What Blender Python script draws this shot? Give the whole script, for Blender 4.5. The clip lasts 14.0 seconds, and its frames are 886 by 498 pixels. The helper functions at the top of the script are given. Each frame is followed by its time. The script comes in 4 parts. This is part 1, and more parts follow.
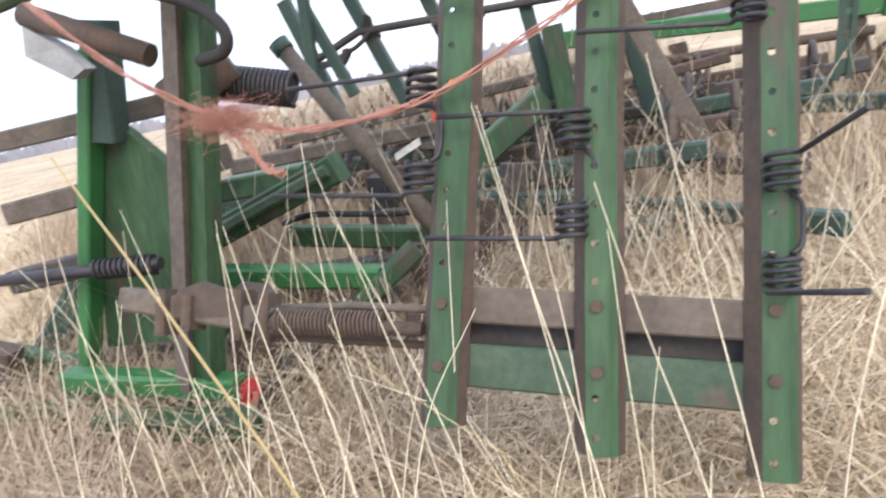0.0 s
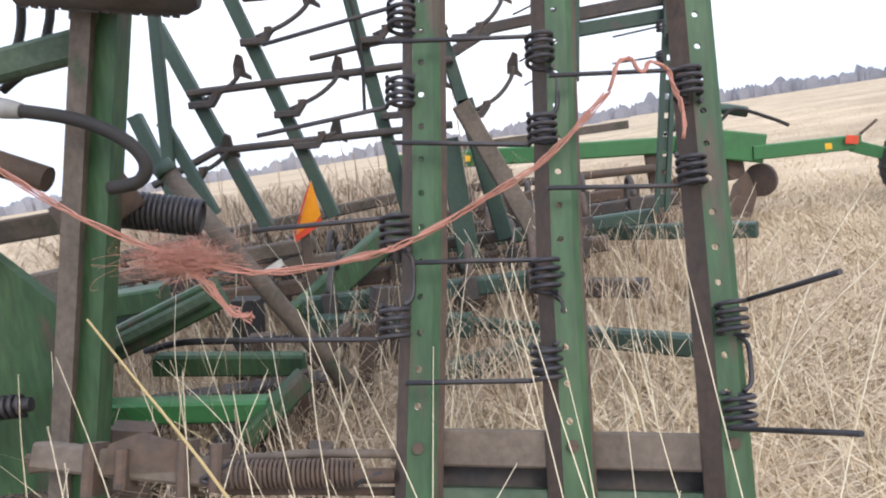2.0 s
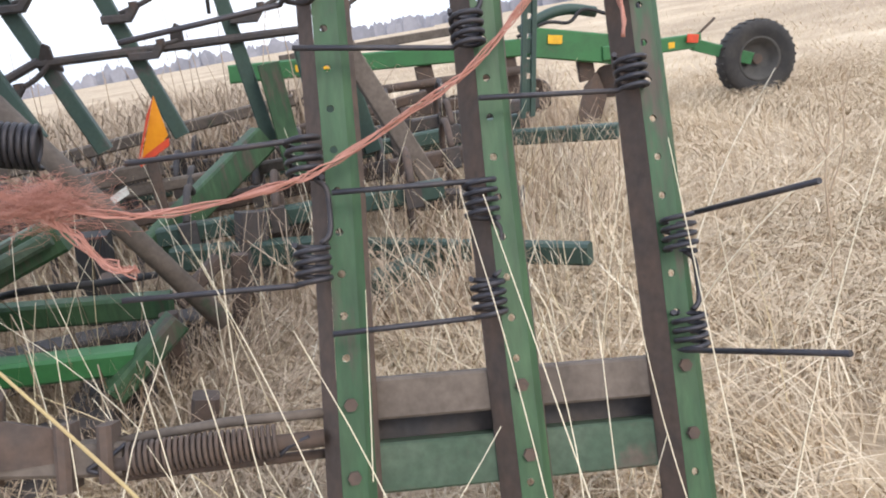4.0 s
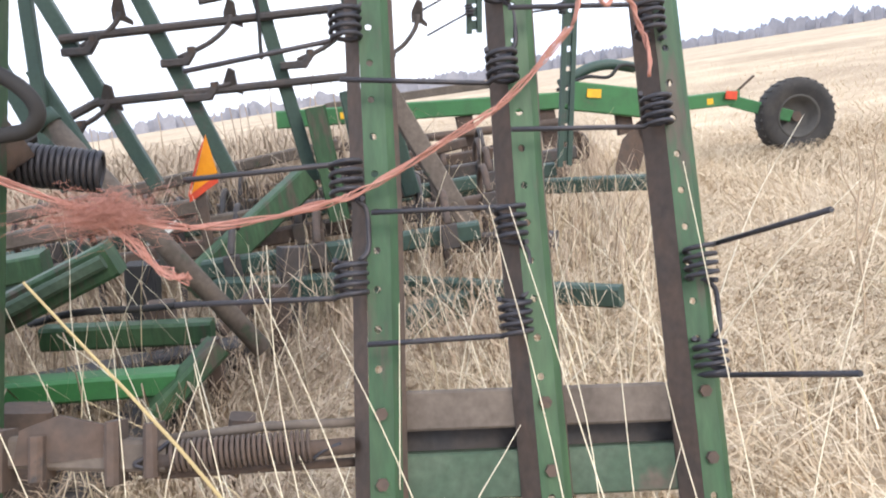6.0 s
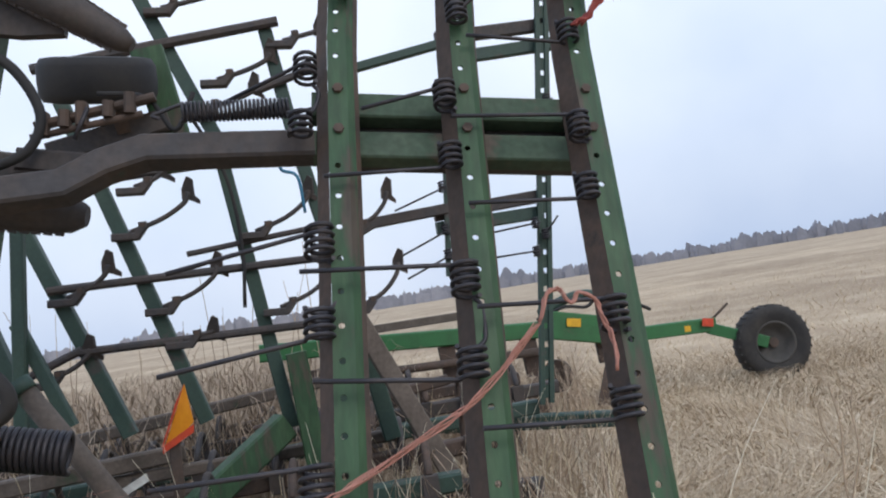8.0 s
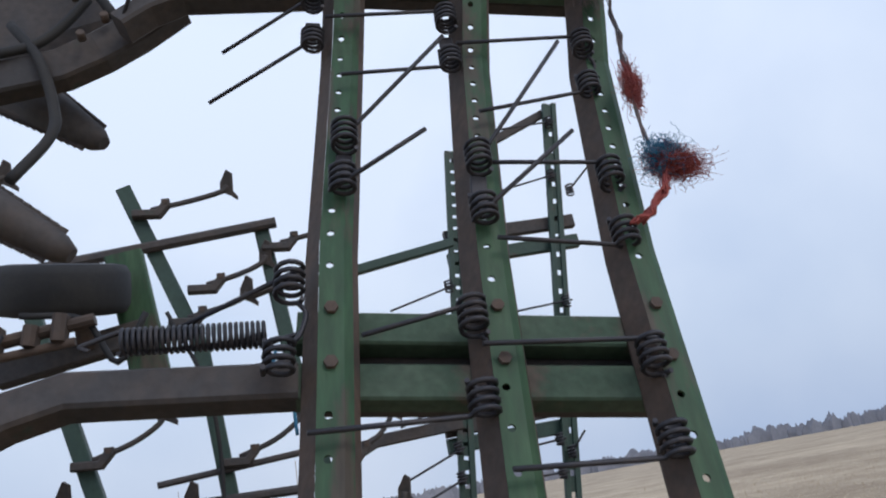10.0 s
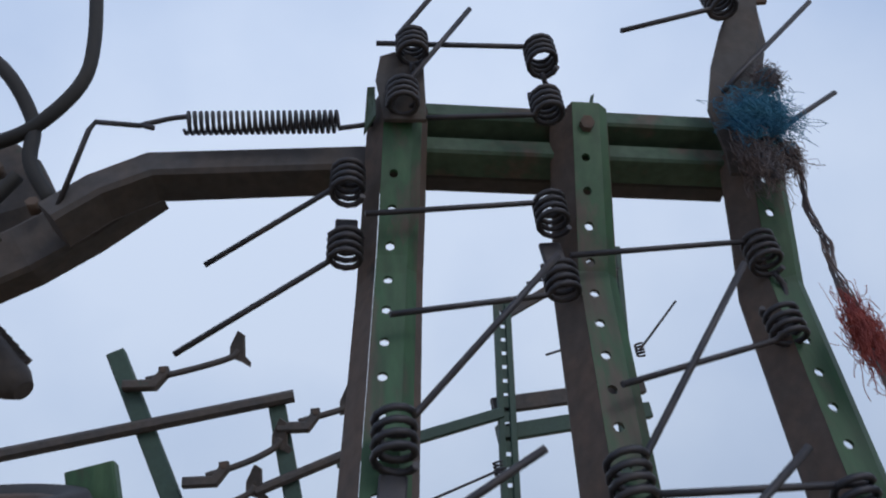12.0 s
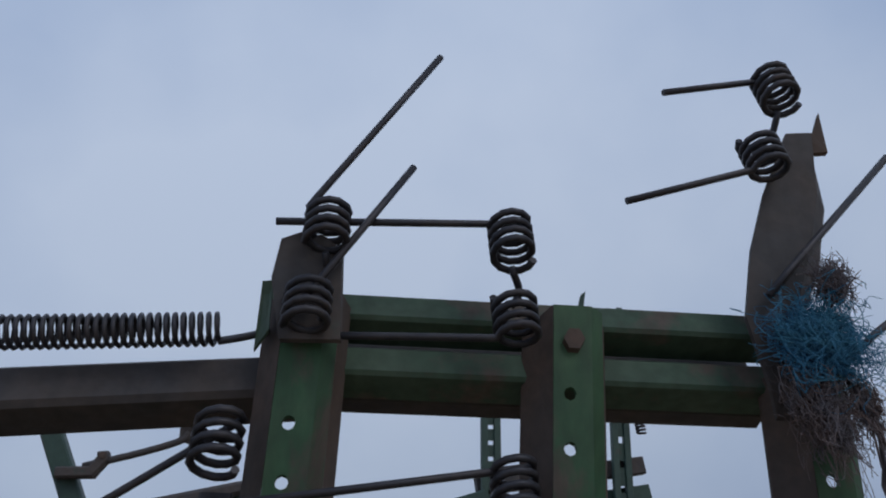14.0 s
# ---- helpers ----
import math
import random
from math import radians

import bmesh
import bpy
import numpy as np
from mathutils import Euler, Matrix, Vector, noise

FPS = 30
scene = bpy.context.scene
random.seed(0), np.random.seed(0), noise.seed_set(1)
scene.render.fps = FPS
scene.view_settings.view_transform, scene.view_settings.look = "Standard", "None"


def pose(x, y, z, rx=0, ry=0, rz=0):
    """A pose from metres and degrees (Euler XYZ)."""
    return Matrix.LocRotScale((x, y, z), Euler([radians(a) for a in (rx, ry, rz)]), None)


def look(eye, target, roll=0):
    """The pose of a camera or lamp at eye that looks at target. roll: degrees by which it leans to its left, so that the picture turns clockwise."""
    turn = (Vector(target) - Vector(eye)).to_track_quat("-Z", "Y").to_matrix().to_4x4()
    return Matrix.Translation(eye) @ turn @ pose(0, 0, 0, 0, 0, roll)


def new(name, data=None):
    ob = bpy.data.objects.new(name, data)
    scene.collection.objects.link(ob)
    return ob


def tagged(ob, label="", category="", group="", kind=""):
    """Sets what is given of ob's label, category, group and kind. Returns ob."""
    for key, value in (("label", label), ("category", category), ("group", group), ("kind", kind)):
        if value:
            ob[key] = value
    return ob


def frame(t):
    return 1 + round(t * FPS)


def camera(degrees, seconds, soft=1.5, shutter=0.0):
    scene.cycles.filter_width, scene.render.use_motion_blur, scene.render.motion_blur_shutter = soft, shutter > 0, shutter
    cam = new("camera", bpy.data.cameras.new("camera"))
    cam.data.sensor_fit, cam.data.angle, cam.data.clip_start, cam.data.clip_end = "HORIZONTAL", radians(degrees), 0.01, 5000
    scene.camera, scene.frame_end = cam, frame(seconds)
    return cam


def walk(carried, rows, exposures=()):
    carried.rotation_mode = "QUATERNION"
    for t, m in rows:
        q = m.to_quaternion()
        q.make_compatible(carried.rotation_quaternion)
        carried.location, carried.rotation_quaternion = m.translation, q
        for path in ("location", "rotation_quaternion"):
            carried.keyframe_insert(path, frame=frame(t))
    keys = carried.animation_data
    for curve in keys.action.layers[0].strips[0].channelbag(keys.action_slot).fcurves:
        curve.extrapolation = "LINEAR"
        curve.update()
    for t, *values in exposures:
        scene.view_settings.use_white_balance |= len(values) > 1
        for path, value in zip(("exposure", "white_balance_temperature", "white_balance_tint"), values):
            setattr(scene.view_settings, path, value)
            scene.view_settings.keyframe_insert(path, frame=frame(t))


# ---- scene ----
# camera and its walk
cam = camera(58.9, 14.0, soft=2.0, shutter=0.2)
PATH = [
    (0, pose(0.109, -1.390, 0.958, 77.03, 11.58, 14.00)),
    (0.5, pose(0.076, -1.490, 1.070, 79.38, 12.24, 2.93)),
    (1, pose(-0.076, -1.610, 1.099, 82.71, 11.30, -1.18)),
    (1.5, pose(-0.201, -1.645, 1.100, 83.81, 8.18, -0.80)),
    (2, pose(-0.187, -1.438, 1.080, 82.33, 9.03, -0.64)),
    (2.5, pose(-0.257, -1.338, 1.060, 79.57, 9.05, -5.80)),
    (3, pose(-0.369, -1.384, 1.091, 78.60, 8.16, -14.60)),
    (3.5, pose(-0.271, -1.244, 1.055, 77.95, 8.83, -13.10)),
    (3.7, pose(-0.297, -1.225, 1.100, 73.72, 9.69, -13.01)),
    (5.8, pose(-0.325, -1.310, 1.050, 76.83, 9.17, -9.79)),
    (6, pose(-0.321, -1.314, 1.064, 78.07, 8.91, -9.60)),
    (6.5, pose(-0.307, -1.329, 1.106, 82.82, 9.07, -9.59)),
    (7, pose(-0.289, -1.333, 1.137, 87.54, 9.79, -10.37)),
    (7.5, pose(-0.285, -1.322, 1.169, 90.18, 9.66, -10.61)),
    (8, pose(-0.275, -1.321, 1.204, 93.34, 9.58, -10.71)),
    (8.2, pose(-0.268, -1.313, 1.210, 94.58, 9.46, -10.83)),
    (10.3, pose(-0.210, -0.857, 1.413, 108.71, 9.96, -10.54)),
    (10.5, pose(-0.207, -0.819, 1.460, 109.33, 9.52, -10.58)),
    (11, pose(-0.181, -0.696, 1.568, 111.72, 9.05, -10.14)),
    (11.5, pose(-0.175, -0.562, 1.677, 113.60, 9.01, -9.84)),
    (12, pose(-0.148, -0.449, 1.819, 115.44, 8.45, -8.80)),
    (12.5, pose(-0.123, -0.382, 1.990, 113.68, 7.92, -9.21)),
    (13, pose(-0.061, -0.329, 2.117, 113.07, 7.35, -9.44)),
    (13.5, pose(-0.015, -0.294, 2.211, 115.77, 7.35, -8.91)),
    (14, pose(0.011, -0.285, 2.192, 115.31, 6.82, -9.30)),
]
EXPOSURES = [(0, 1.28, 6850, 12), (0.5, 1.43, 6800, 12), (1.0, 1.17, 6850, 12), (1.5, 0.98, 6880, 12), (2.5, 1.05, 6820, 12), (3.5, 1.02, 6820, 12), (5.8, 1.33, 6850, 12), (6.5, 1.20, 6760, 12), (7.0, 0.72, 6600, 11), (7.5, 0.40, 6500, 10), (8.2, 0.10, 6450, 10),
             (10.3, -0.15, 6170, 10), (11.0, -0.28, 6110, 10), (11.5, -0.38, 6050, 10), (12.5, -0.42, 6020, 10), (13.0, -0.46, 6000, 10), (13.5, -0.58, 5940, 10), (14.0, -0.84, 5920, 10)]
walk(cam, PATH, EXPOSURES)

# overcast sky and a weak, wide sun
world = bpy.data.worlds.new("overcast")
scene.world = world
world.use_nodes = True
wn, wl = world.node_tree.nodes, world.node_tree.links
wn.clear()
sky = wn.new("ShaderNodeTexSky")
sky.sky_type, sky.sun_disc, sky.sun_elevation, sky.sun_rotation = "NISHITA", False, radians(38), radians(150)
sky.dust_density, sky.air_density = 4.0, 1.5
geo = wn.new("ShaderNodeTexCoord")
cloud = wn.new("ShaderNodeTexNoise")
cloud.inputs["Scale"].default_value, cloud.inputs["Detail"].default_value = 1.6, 6.0
cloud.inputs["Roughness"].default_value = 0.45
ramp = wn.new("ShaderNodeValToRGB")
ramp.color_ramp.elements[0].position, ramp.color_ramp.elements[0].color = 0.36, (0.56, 0.69, 0.94, 1)
ramp.color_ramp.elements[1].position, ramp.color_ramp.elements[1].color = 0.64, (0.90, 0.99, 1.15, 1)
scaled = wn.new("ShaderNodeVectorMath")
scaled.operation = "SCALE"
scaled.inputs["Scale"].default_value = 0.10
mixer = wn.new("ShaderNodeMixRGB")
mixer.inputs["Fac"].default_value = 0.88
back = wn.new("ShaderNodeBackground")
back.inputs["Strength"].default_value = 1.0
wout = wn.new("ShaderNodeOutputWorld")
wl.new(geo.outputs["Generated"], cloud.inputs["Vector"])
wl.new(cloud.outputs["Fac"], ramp.inputs["Fac"])
wl.new(sky.outputs["Color"], scaled.inputs[0])
wl.new(scaled.outputs["Vector"], mixer.inputs["Color1"])
wl.new(ramp.outputs["Color"], mixer.inputs["Color2"])
wl.new(mixer.outputs["Color"], back.inputs["Color"])
split_z = wn.new("ShaderNodeSeparateXYZ")
rise = wn.new("ShaderNodeMapRange")
rise.inputs["From Min"].default_value, rise.inputs["From Max"].default_value = 0.0, 0.65
rise.inputs["To Min"].default_value, rise.inputs["To Max"].default_value = 0.88, 1.10
wl.new(geo.outputs["Generated"], split_z.inputs[0])
wl.new(split_z.outputs["Z"], rise.inputs["Value"])
wl.new(rise.outputs["Result"], back.inputs["Strength"])
wl.new(back.outputs["Background"], wout.inputs["Surface"])
sun = new("sun", bpy.data.lights.new("sun", "SUN"))
sun.data.energy, sun.data.angle, sun.data.color = 0.9, radians(25), (1.0, 0.96, 0.9)
sun.matrix_world = look((0, 0, 0), (-math.sin(radians(150)) * math.cos(radians(38)), -math.cos(radians(150)) * math.cos(radians(38)), -math.sin(radians(38))))

# ---- materials ----


def material(name, colours, scale=6.0, rough=0.7, metal=0.0, bump=0.2, fine=60.0, split=(0.4, 0.6), speckle=0.15, stretch=1.0):
    """Layered surface: two or three colours in patches, fine speckle and relief, in object space."""
    m = bpy.data.materials.new(name)
    m.use_nodes = True
    n, l = m.node_tree.nodes, m.node_tree.links
    b = n["Principled BSDF"]
    co = n.new("ShaderNodeTexCoord")
    info = n.new("ShaderNodeObjectInfo")
    add = n.new("ShaderNodeVectorMath")
    add.operation = "MULTIPLY_ADD"
    add.inputs[1].default_value = (1, 1, stretch)
    rnd = n.new("ShaderNodeMath")
    rnd.operation = "MULTIPLY"
    rnd.inputs[1].default_value = 17.0
    l.new(info.outputs["Random"], rnd.inputs[0])
    l.new(co.outputs["Object"], add.inputs[0])
    l.new(rnd.outputs[0], add.inputs[2])
    big = n.new("ShaderNodeTexNoise")
    big.inputs["Scale"].default_value, big.inputs["Detail"].default_value = scale, 8.0
    big.inputs["Roughness"].default_value = 0.65
    small = n.new("ShaderNodeTexNoise")
    small.inputs["Scale"].default_value, small.inputs["Detail"].default_value = fine, 4.0
    l.new(add.outputs[0], big.inputs["Vector"])
    l.new(add.outputs[0], small.inputs["Vector"])
    r = n.new("ShaderNodeValToRGB")
    e = r.color_ramp.elements
    e[0].position, e[0].color = split[0], (*colours[0], 1)
    e[1].position, e[1].color = split[1], (*colours[1], 1)
    if len(colours) > 2:
        x = e.new(min(split[1] + 0.08, 0.98))
        x.color = (*colours[2], 1)
    l.new(big.outputs["Fac"], r.inputs["Fac"])
    sp = n.new("ShaderNodeMixRGB")
    sp.blend_type = "OVERLAY"
    sp.inputs["Fac"].default_value = speckle
    l.new(r.outputs["Color"], sp.inputs["Color1"])
    l.new(small.outputs["Fac"], sp.inputs["Color2"])
    l.new(sp.outputs["Color"], b.inputs["Base Color"])
    rr = n.new("ShaderNodeMapRange")
    rr.inputs["To Min"].default_value, rr.inputs["To Max"].default_value = rough - 0.12, min(rough + 0.15, 1)
    l.new(big.outputs["Fac"], rr.inputs["Value"])
    l.new(rr.outputs["Result"], b.inputs["Roughness"])
    b.inputs["Metallic"].default_value = metal
    bp = n.new("ShaderNodeBump")
    bp.inputs["Strength"].default_value, bp.inputs["Distance"].default_value = bump, 0.004
    l.new(small.outputs["Fac"], bp.inputs["Height"])
    l.new(bp.outputs["Normal"], b.inputs["Normal"])
    return m


PAINT = material("worn_green_paint", [(0.040, 0.084, 0.036), (0.020, 0.062, 0.025), (0.060, 0.047, 0.034)], 9, 0.6, split=(0.36, 0.55), speckle=0.6, stretch=0.22)
PAINT_FADED = material("faded_green_paint", [(0.066, 0.096, 0.064), (0.042, 0.074, 0.046), (0.085, 0.067, 0.052)], 5, 0.75, split=(0.35, 0.56), speckle=0.45)
PAINT_DARK = material("dark_green_paint", [(0.024, 0.051, 0.041), (0.032, 0.062, 0.046), (0.061, 0.054, 0.049)], 6, 0.6, split=(0.4, 0.6), speckle=0.3)
BRIGHT = material("bright_green_paint", [(0.030, 0.140, 0.045), (0.028, 0.11, 0.038), (0.09, 0.075, 0.05)], 4, 0.45, split=(0.45, 0.66))
DIRT = material("dirt_on_steel", [(0.125, 0.10, 0.082), (0.085, 0.068, 0.056), (0.05, 0.062, 0.04)], 8, 0.9, split=(0.4, 0.6), speckle=0.4)
RUST = material("rusty_steel", [(0.065, 0.048, 0.040), (0.095, 0.063, 0.047), (0.045, 0.039, 0.037)], 10, 0.85, split=(0.4, 0.62), speckle=0.4)
DARK = material("dark_grimy_steel", [(0.049, 0.045, 0.046), (0.076, 0.061, 0.054), (0.054, 0.063, 0.054)], 9, 0.7, 0.2, split=(0.4, 0.62), speckle=0.4)
STEEL = material("dark_tine_steel", [(0.038, 0.038, 0.046), (0.062, 0.055, 0.057), (0.115, 0.078, 0.063)], 25, 0.5, 0.55, split=(0.42, 0.66))
BLACK = material("black_rubber", [(0.012, 0.012, 0.014), (0.025, 0.023, 0.022)], 6, 0.75)
TYRE = material("dusty_tyre_rubber", [(0.020, 0.019, 0.019), (0.045, 0.040, 0.036)], 5, 0.85, speckle=0.3)
RIM = material("faded_rim_paint", [(0.055, 0.05, 0.045), (0.035, 0.033, 0.03)], 6, 0.7)
GREY = material("grey_plastic", [(0.30, 0.30, 0.30), (0.2, 0.2, 0.2)], 6, 0.6)
ORANGE = material("orange_marker", [(0.72, 0.27, 0.01), (0.62, 0.21, 0.01)], 5, 0.5)
REDORANGE = material("red_reflector", [(0.60, 0.06, 0.02), (0.45, 0.05, 0.02)], 9, 0.5)
YELLOW = material("yellow_mark", [(0.75, 0.42, 0.02), (0.6, 0.33, 0.02)], 9, 0.6)
WHITE = material("white_mark", [(0.6, 0.6, 0.56), (0.4, 0.38, 0.35)], 12, 0.7)
RED = material("red_plastic", [(0.5, 0.02, 0.02), (0.35, 0.02, 0.02)], 9, 0.5)
TWINE = material("orange_twine", [(0.43, 0.21, 0.165), (0.35, 0.155, 0.115), (0.42, 0.28, 0.225)], 30, 0.9)
TWINE_BLUE = material("blue_twine", [(0.03, 0.13, 0.24), (0.05, 0.18, 0.27)], 30, 0.9)
TWINE_RED = material("red_twine", [(0.30, 0.06, 0.045), (0.22, 0.05, 0.05)], 30, 0.9)
TWINE_GREY = material("weathered_twine", [(0.10, 0.09, 0.10), (0.14, 0.10, 0.09)], 30, 0.9)
EARTH = material("dry_field", [(0.40, 0.30, 0.20), (0.56, 0.45, 0.32), (0.66, 0.55, 0.41)], 0.9, 0.95, bump=0.8, fine=24, split=(0.35, 0.62), speckle=0.5)
# pale blue-grey: the haze of distance is mixed into the trees' colour
HAZED_TREES = material("hazed_bare_trees", [(0.23, 0.235, 0.27), (0.30, 0.30, 0.335)], 0.05, 0.95, fine=0.7)

# broad paler and darker stretches across the field
fn, fl = EARTH.node_tree.nodes, EARTH.node_tree.links
wide = fn.new("ShaderNodeTexNoise")
wide.inputs["Scale"].default_value, wide.inputs["Detail"].default_value, wide.inputs["Roughness"].default_value = 0.11, 7.0, 0.62
wco = fn.new("ShaderNodeTexCoord")
fl.new(wco.outputs["Object"], wide.inputs["Vector"])
wr = fn.new("ShaderNodeValToRGB")
wr.color_ramp.elements[0].position, wr.color_ramp.elements[0].color = 0.38, (0.66, 0.62, 0.57, 1)
wr.color_ramp.elements[1].position, wr.color_ramp.elements[1].color = 0.62, (1.0, 0.98, 0.94, 1)
fl.new(wide.outputs["Fac"], wr.inputs["Fac"])
wm = fn.new("ShaderNodeMixRGB")
wm.blend_type, wm.inputs["Fac"].default_value = "MULTIPLY", 1.0
base = fn["Principled BSDF"].inputs["Base Color"]
fl.new(base.links[0].from_socket, wm.inputs["Color1"])
fl.new(wr.outputs["Color"], wm.inputs["Color2"])
fl.new(wm.outputs["Color"], base)


def straw_material(name, colours):
    m = bpy.data.materials.new(name)
    m.use_nodes = True
    n, l = m.node_tree.nodes, m.node_tree.links
    b = n["Principled BSDF"]
    g = n.new("ShaderNodeNewGeometry")
    r = n.new("ShaderNodeValToRGB")
    e = r.color_ramp.elements
    e[0].color, e[1].color = (*colours[0], 1), (*colours[-1], 1)
    for i, c in enumerate(colours[1:-1]):
        x = e.new((i + 1) / (len(colours) - 1))
        x.color = (*c, 1)
    l.new(g.outputs["Random Per Island"], r.inputs["Fac"])
    l.new(r.outputs["Color"], b.inputs["Base Color"])
    b.inputs["Roughness"].default_value = 0.65
    b.inputs["Specular IOR Level"].default_value = 0.3
    return m


STRAW = straw_material("dry_straw", [(0.30, 0.22, 0.145), (0.60, 0.47, 0.32), (0.44, 0.33, 0.22), (0.80, 0.68, 0.50), (0.54, 0.42, 0.28), (0.40, 0.30, 0.20), (0.68, 0.55, 0.39)])
STRAW_FAR = straw_material("far_straw", [(0.44, 0.34, 0.225), (0.56, 0.45, 0.31), (0.66, 0.54, 0.39), (0.50, 0.39, 0.27)])
STALK = straw_material("pale_stalks", [(0.76, 0.67, 0.50), (0.84, 0.78, 0.62), (0.62, 0.48, 0.27)])
YELLOW_STEM = straw_material("yellow_stem", [(0.44, 0.34, 0.16), (0.40, 0.31, 0.17)])
TWIG = straw_material("bare_twigs", [(0.34, 0.25, 0.175), (0.47, 0.36, 0.255), (0.26, 0.19, 0.135)])

# ---- mesh tools ----


class Shape:
    """Collects vertices and faces of one mesh."""

    def __init__(self):
        self.v, self.f, self.smooth = [], [], []

    def tube(self, pts, r, n=8, caps=True, smooth=True):
        pts = [Vector(p) for p in pts]
        rs = r if isinstance(r, (list, tuple)) else [r] * len(pts)
        base = len(self.v)
        t = (pts[1] - pts[0]).normalized()
        ref = Vector((0, 0, 1)) if abs(t.z) < 0.9 else Vector((1, 0, 0))
        u = t.cross(ref).normalized()
        for i, p in enumerate(pts):
            a = pts[max(i - 1, 0)]
            b = pts[min(i + 1, len(pts) - 1)]
            t = (b - a).normalized()
            u = (u - t * u.dot(t)).normalized()
            w = t.cross(u)
            for k in range(n):
                ang = 2 * math.pi * k / n
                self.v.append(p + (u * math.cos(ang) + w * math.sin(ang)) * rs[i])
        for i in range(len(pts) - 1):
            for k in range(n):
                a, b = base + i * n + k, base + i * n + (k + 1) % n
                self.f.append((a, b, b + n, a + n))
                self.smooth.append(smooth)
        if caps:
            self.f.append(tuple(base + k for k in reversed(range(n))))
            self.f.append(tuple(base + (len(pts) - 1) * n + k for k in range(n)))
            self.smooth += [False, False]
        return self

    def beam(self, a, b, w, h, up=(0, 0, 1), bevel=0.006):
        """Box section from a to b, w across and h along up, with chamfered edges."""
        a, b, up = Vector(a), Vector(b), Vector(up)
        t = (b - a).normalized()
        s = t.cross(up).normalized()
        up = s.cross(t)
        c = min(bevel, w * 0.3, h * 0.3)
        prof = [(w / 2 - c, h / 2), (w / 2, h / 2 - c), (w / 2, -h / 2 + c), (w / 2 - c, -h / 2),
                (-w / 2 + c, -h / 2), (-w / 2, -h / 2 + c), (-w / 2, h / 2 - c), (-w / 2 + c, h / 2)]
        base = len(self.v)
        for p in (a, b):
            for x, y in prof:
                self.v.append(p + s * x + up * y)
        for k in range(8):
            j = (k + 1) % 8
            self.f.append((base + k, base + j, base + 8 + j, base + 8 + k))
        self.f.append(tuple(base + k for k in reversed(range(8))))
        self.f.append(tuple(base + 8 + k for k in range(8)))
        self.smooth += [False] * 10
        return self

    def sweep(self, pts, w, h, up=(0, 0, 1), bevel=0.006):
        """Box section along a bent line, in one skin with mitred bends."""
        pts, up = [Vector(p) for p in pts], Vector(up)
        c = min(bevel, w * 0.3, h * 0.3)
        prof = [(w / 2 - c, h / 2), (w / 2, h / 2 - c), (w / 2, -h / 2 + c), (w / 2 - c, -h / 2),
                (-w / 2 + c, -h / 2), (-w / 2, -h / 2 + c), (-w / 2, h / 2 - c), (-w / 2 + c, h / 2)]
        base = len(self.v)
        for i, p in enumerate(pts):
            t0 = (p - pts[i - 1]).normalized() if i else (pts[1] - p).normalized()
            t1 = (pts[i + 1] - p).normalized() if i < len(pts) - 1 else t0
            t = (t0 + t1).normalized()
            s = t.cross(up).normalized()
            k = 1 / max(0.5, t.dot(t0))
            u = s.cross(t) * k
            for x, y in prof:
                self.v.append(p + s * x + u * y)
        for i in range(len(pts) - 1):
            for k in range(8):
                j = (k + 1) % 8
                a = base + 8 * i
                self.f.append((a + k, a + j, a + 8 + j, a + 8 + k))
                self.smooth.append(False)
        e = base + 8 * (len(pts) - 1)
        self.f += [tuple(base + k for k in reversed(range(8))), tuple(e + k for k in range(8))]
        self.smooth += [False, False]
        return self

    def sheet(self, outline, offset):
        """A flat plate with the given outline (3D points) and a thickness vector."""
        base, k = len(self.v), len(outline)
        o = Vector(offset)
        self.v += [Vector(p) for p in outline] + [Vector(p) + o for p in outline]
        self.f.append(tuple(base + i for i in range(k)))
        self.f.append(tuple(base + k + i for i in reversed(range(k))))
        for i in range(k):
            j = (i + 1) % k
            self.f.append((base + i, base + k + i, base + k + j, base + j))
        self.smooth += [False] * (k + 2)
        return self

    def ribbon(self, a, b, zs, thick):
        """One upright strip between two (x, y) edges, in one skin, cut at the heights zs."""
        base = len(self.v)
        for z in zs:
            self.v += [Vector((a[0], a[1], z)), Vector((b[0], b[1], z)), Vector((b[0], b[1] + thick, z)), Vector((a[0], a[1] + thick, z))]
        for i in range(len(zs) - 1):
            for k in range(4):
                p, q = base + 4 * i + k, base + 4 * i + (k + 1) % 4
                self.f.append((p, q, q + 4, p + 4))
                self.smooth.append(False)
        e = base + 4 * (len(zs) - 1)
        self.f += [(base + 3, base + 2, base + 1, base), (e, e + 1, e + 2, e + 3)]
        self.smooth += [False, False]
        return self

    def mesh(self, name):
        me = bpy.data.meshes.new(name)
        me.from_pydata([tuple(p) for p in self.v], [], self.f)
        me.polygons.foreach_set("use_smooth", self.smooth)
        bm = bmesh.new()
        bm.from_mesh(me)
        bmesh.ops.recalc_face_normals(bm, faces=bm.faces)
        bm.to_mesh(me)
        bm.free()
        return me


def thing(name, label, category, m=None, group="", kind=""):
    ob = new(name)
    ob.empty_display_size = 0.1
    if m is not None:
        ob.matrix_world = m
    return tagged(ob, label, category, group, kind)


def part(name, shape, mat, parent, label=""):
    me = shape if isinstance(shape, bpy.types.Mesh) else shape.mesh(name)
    if not me.materials:
        me.materials.append(mat)
    ob = new(name, me)
    ob.parent = parent
    return tagged(ob, label)


def single(name, shape, mat, label, category, kind="", group=""):
    me = shape.mesh(name)
    me.materials.append(mat)
    return tagged(new(name, me), label, category, group, kind)


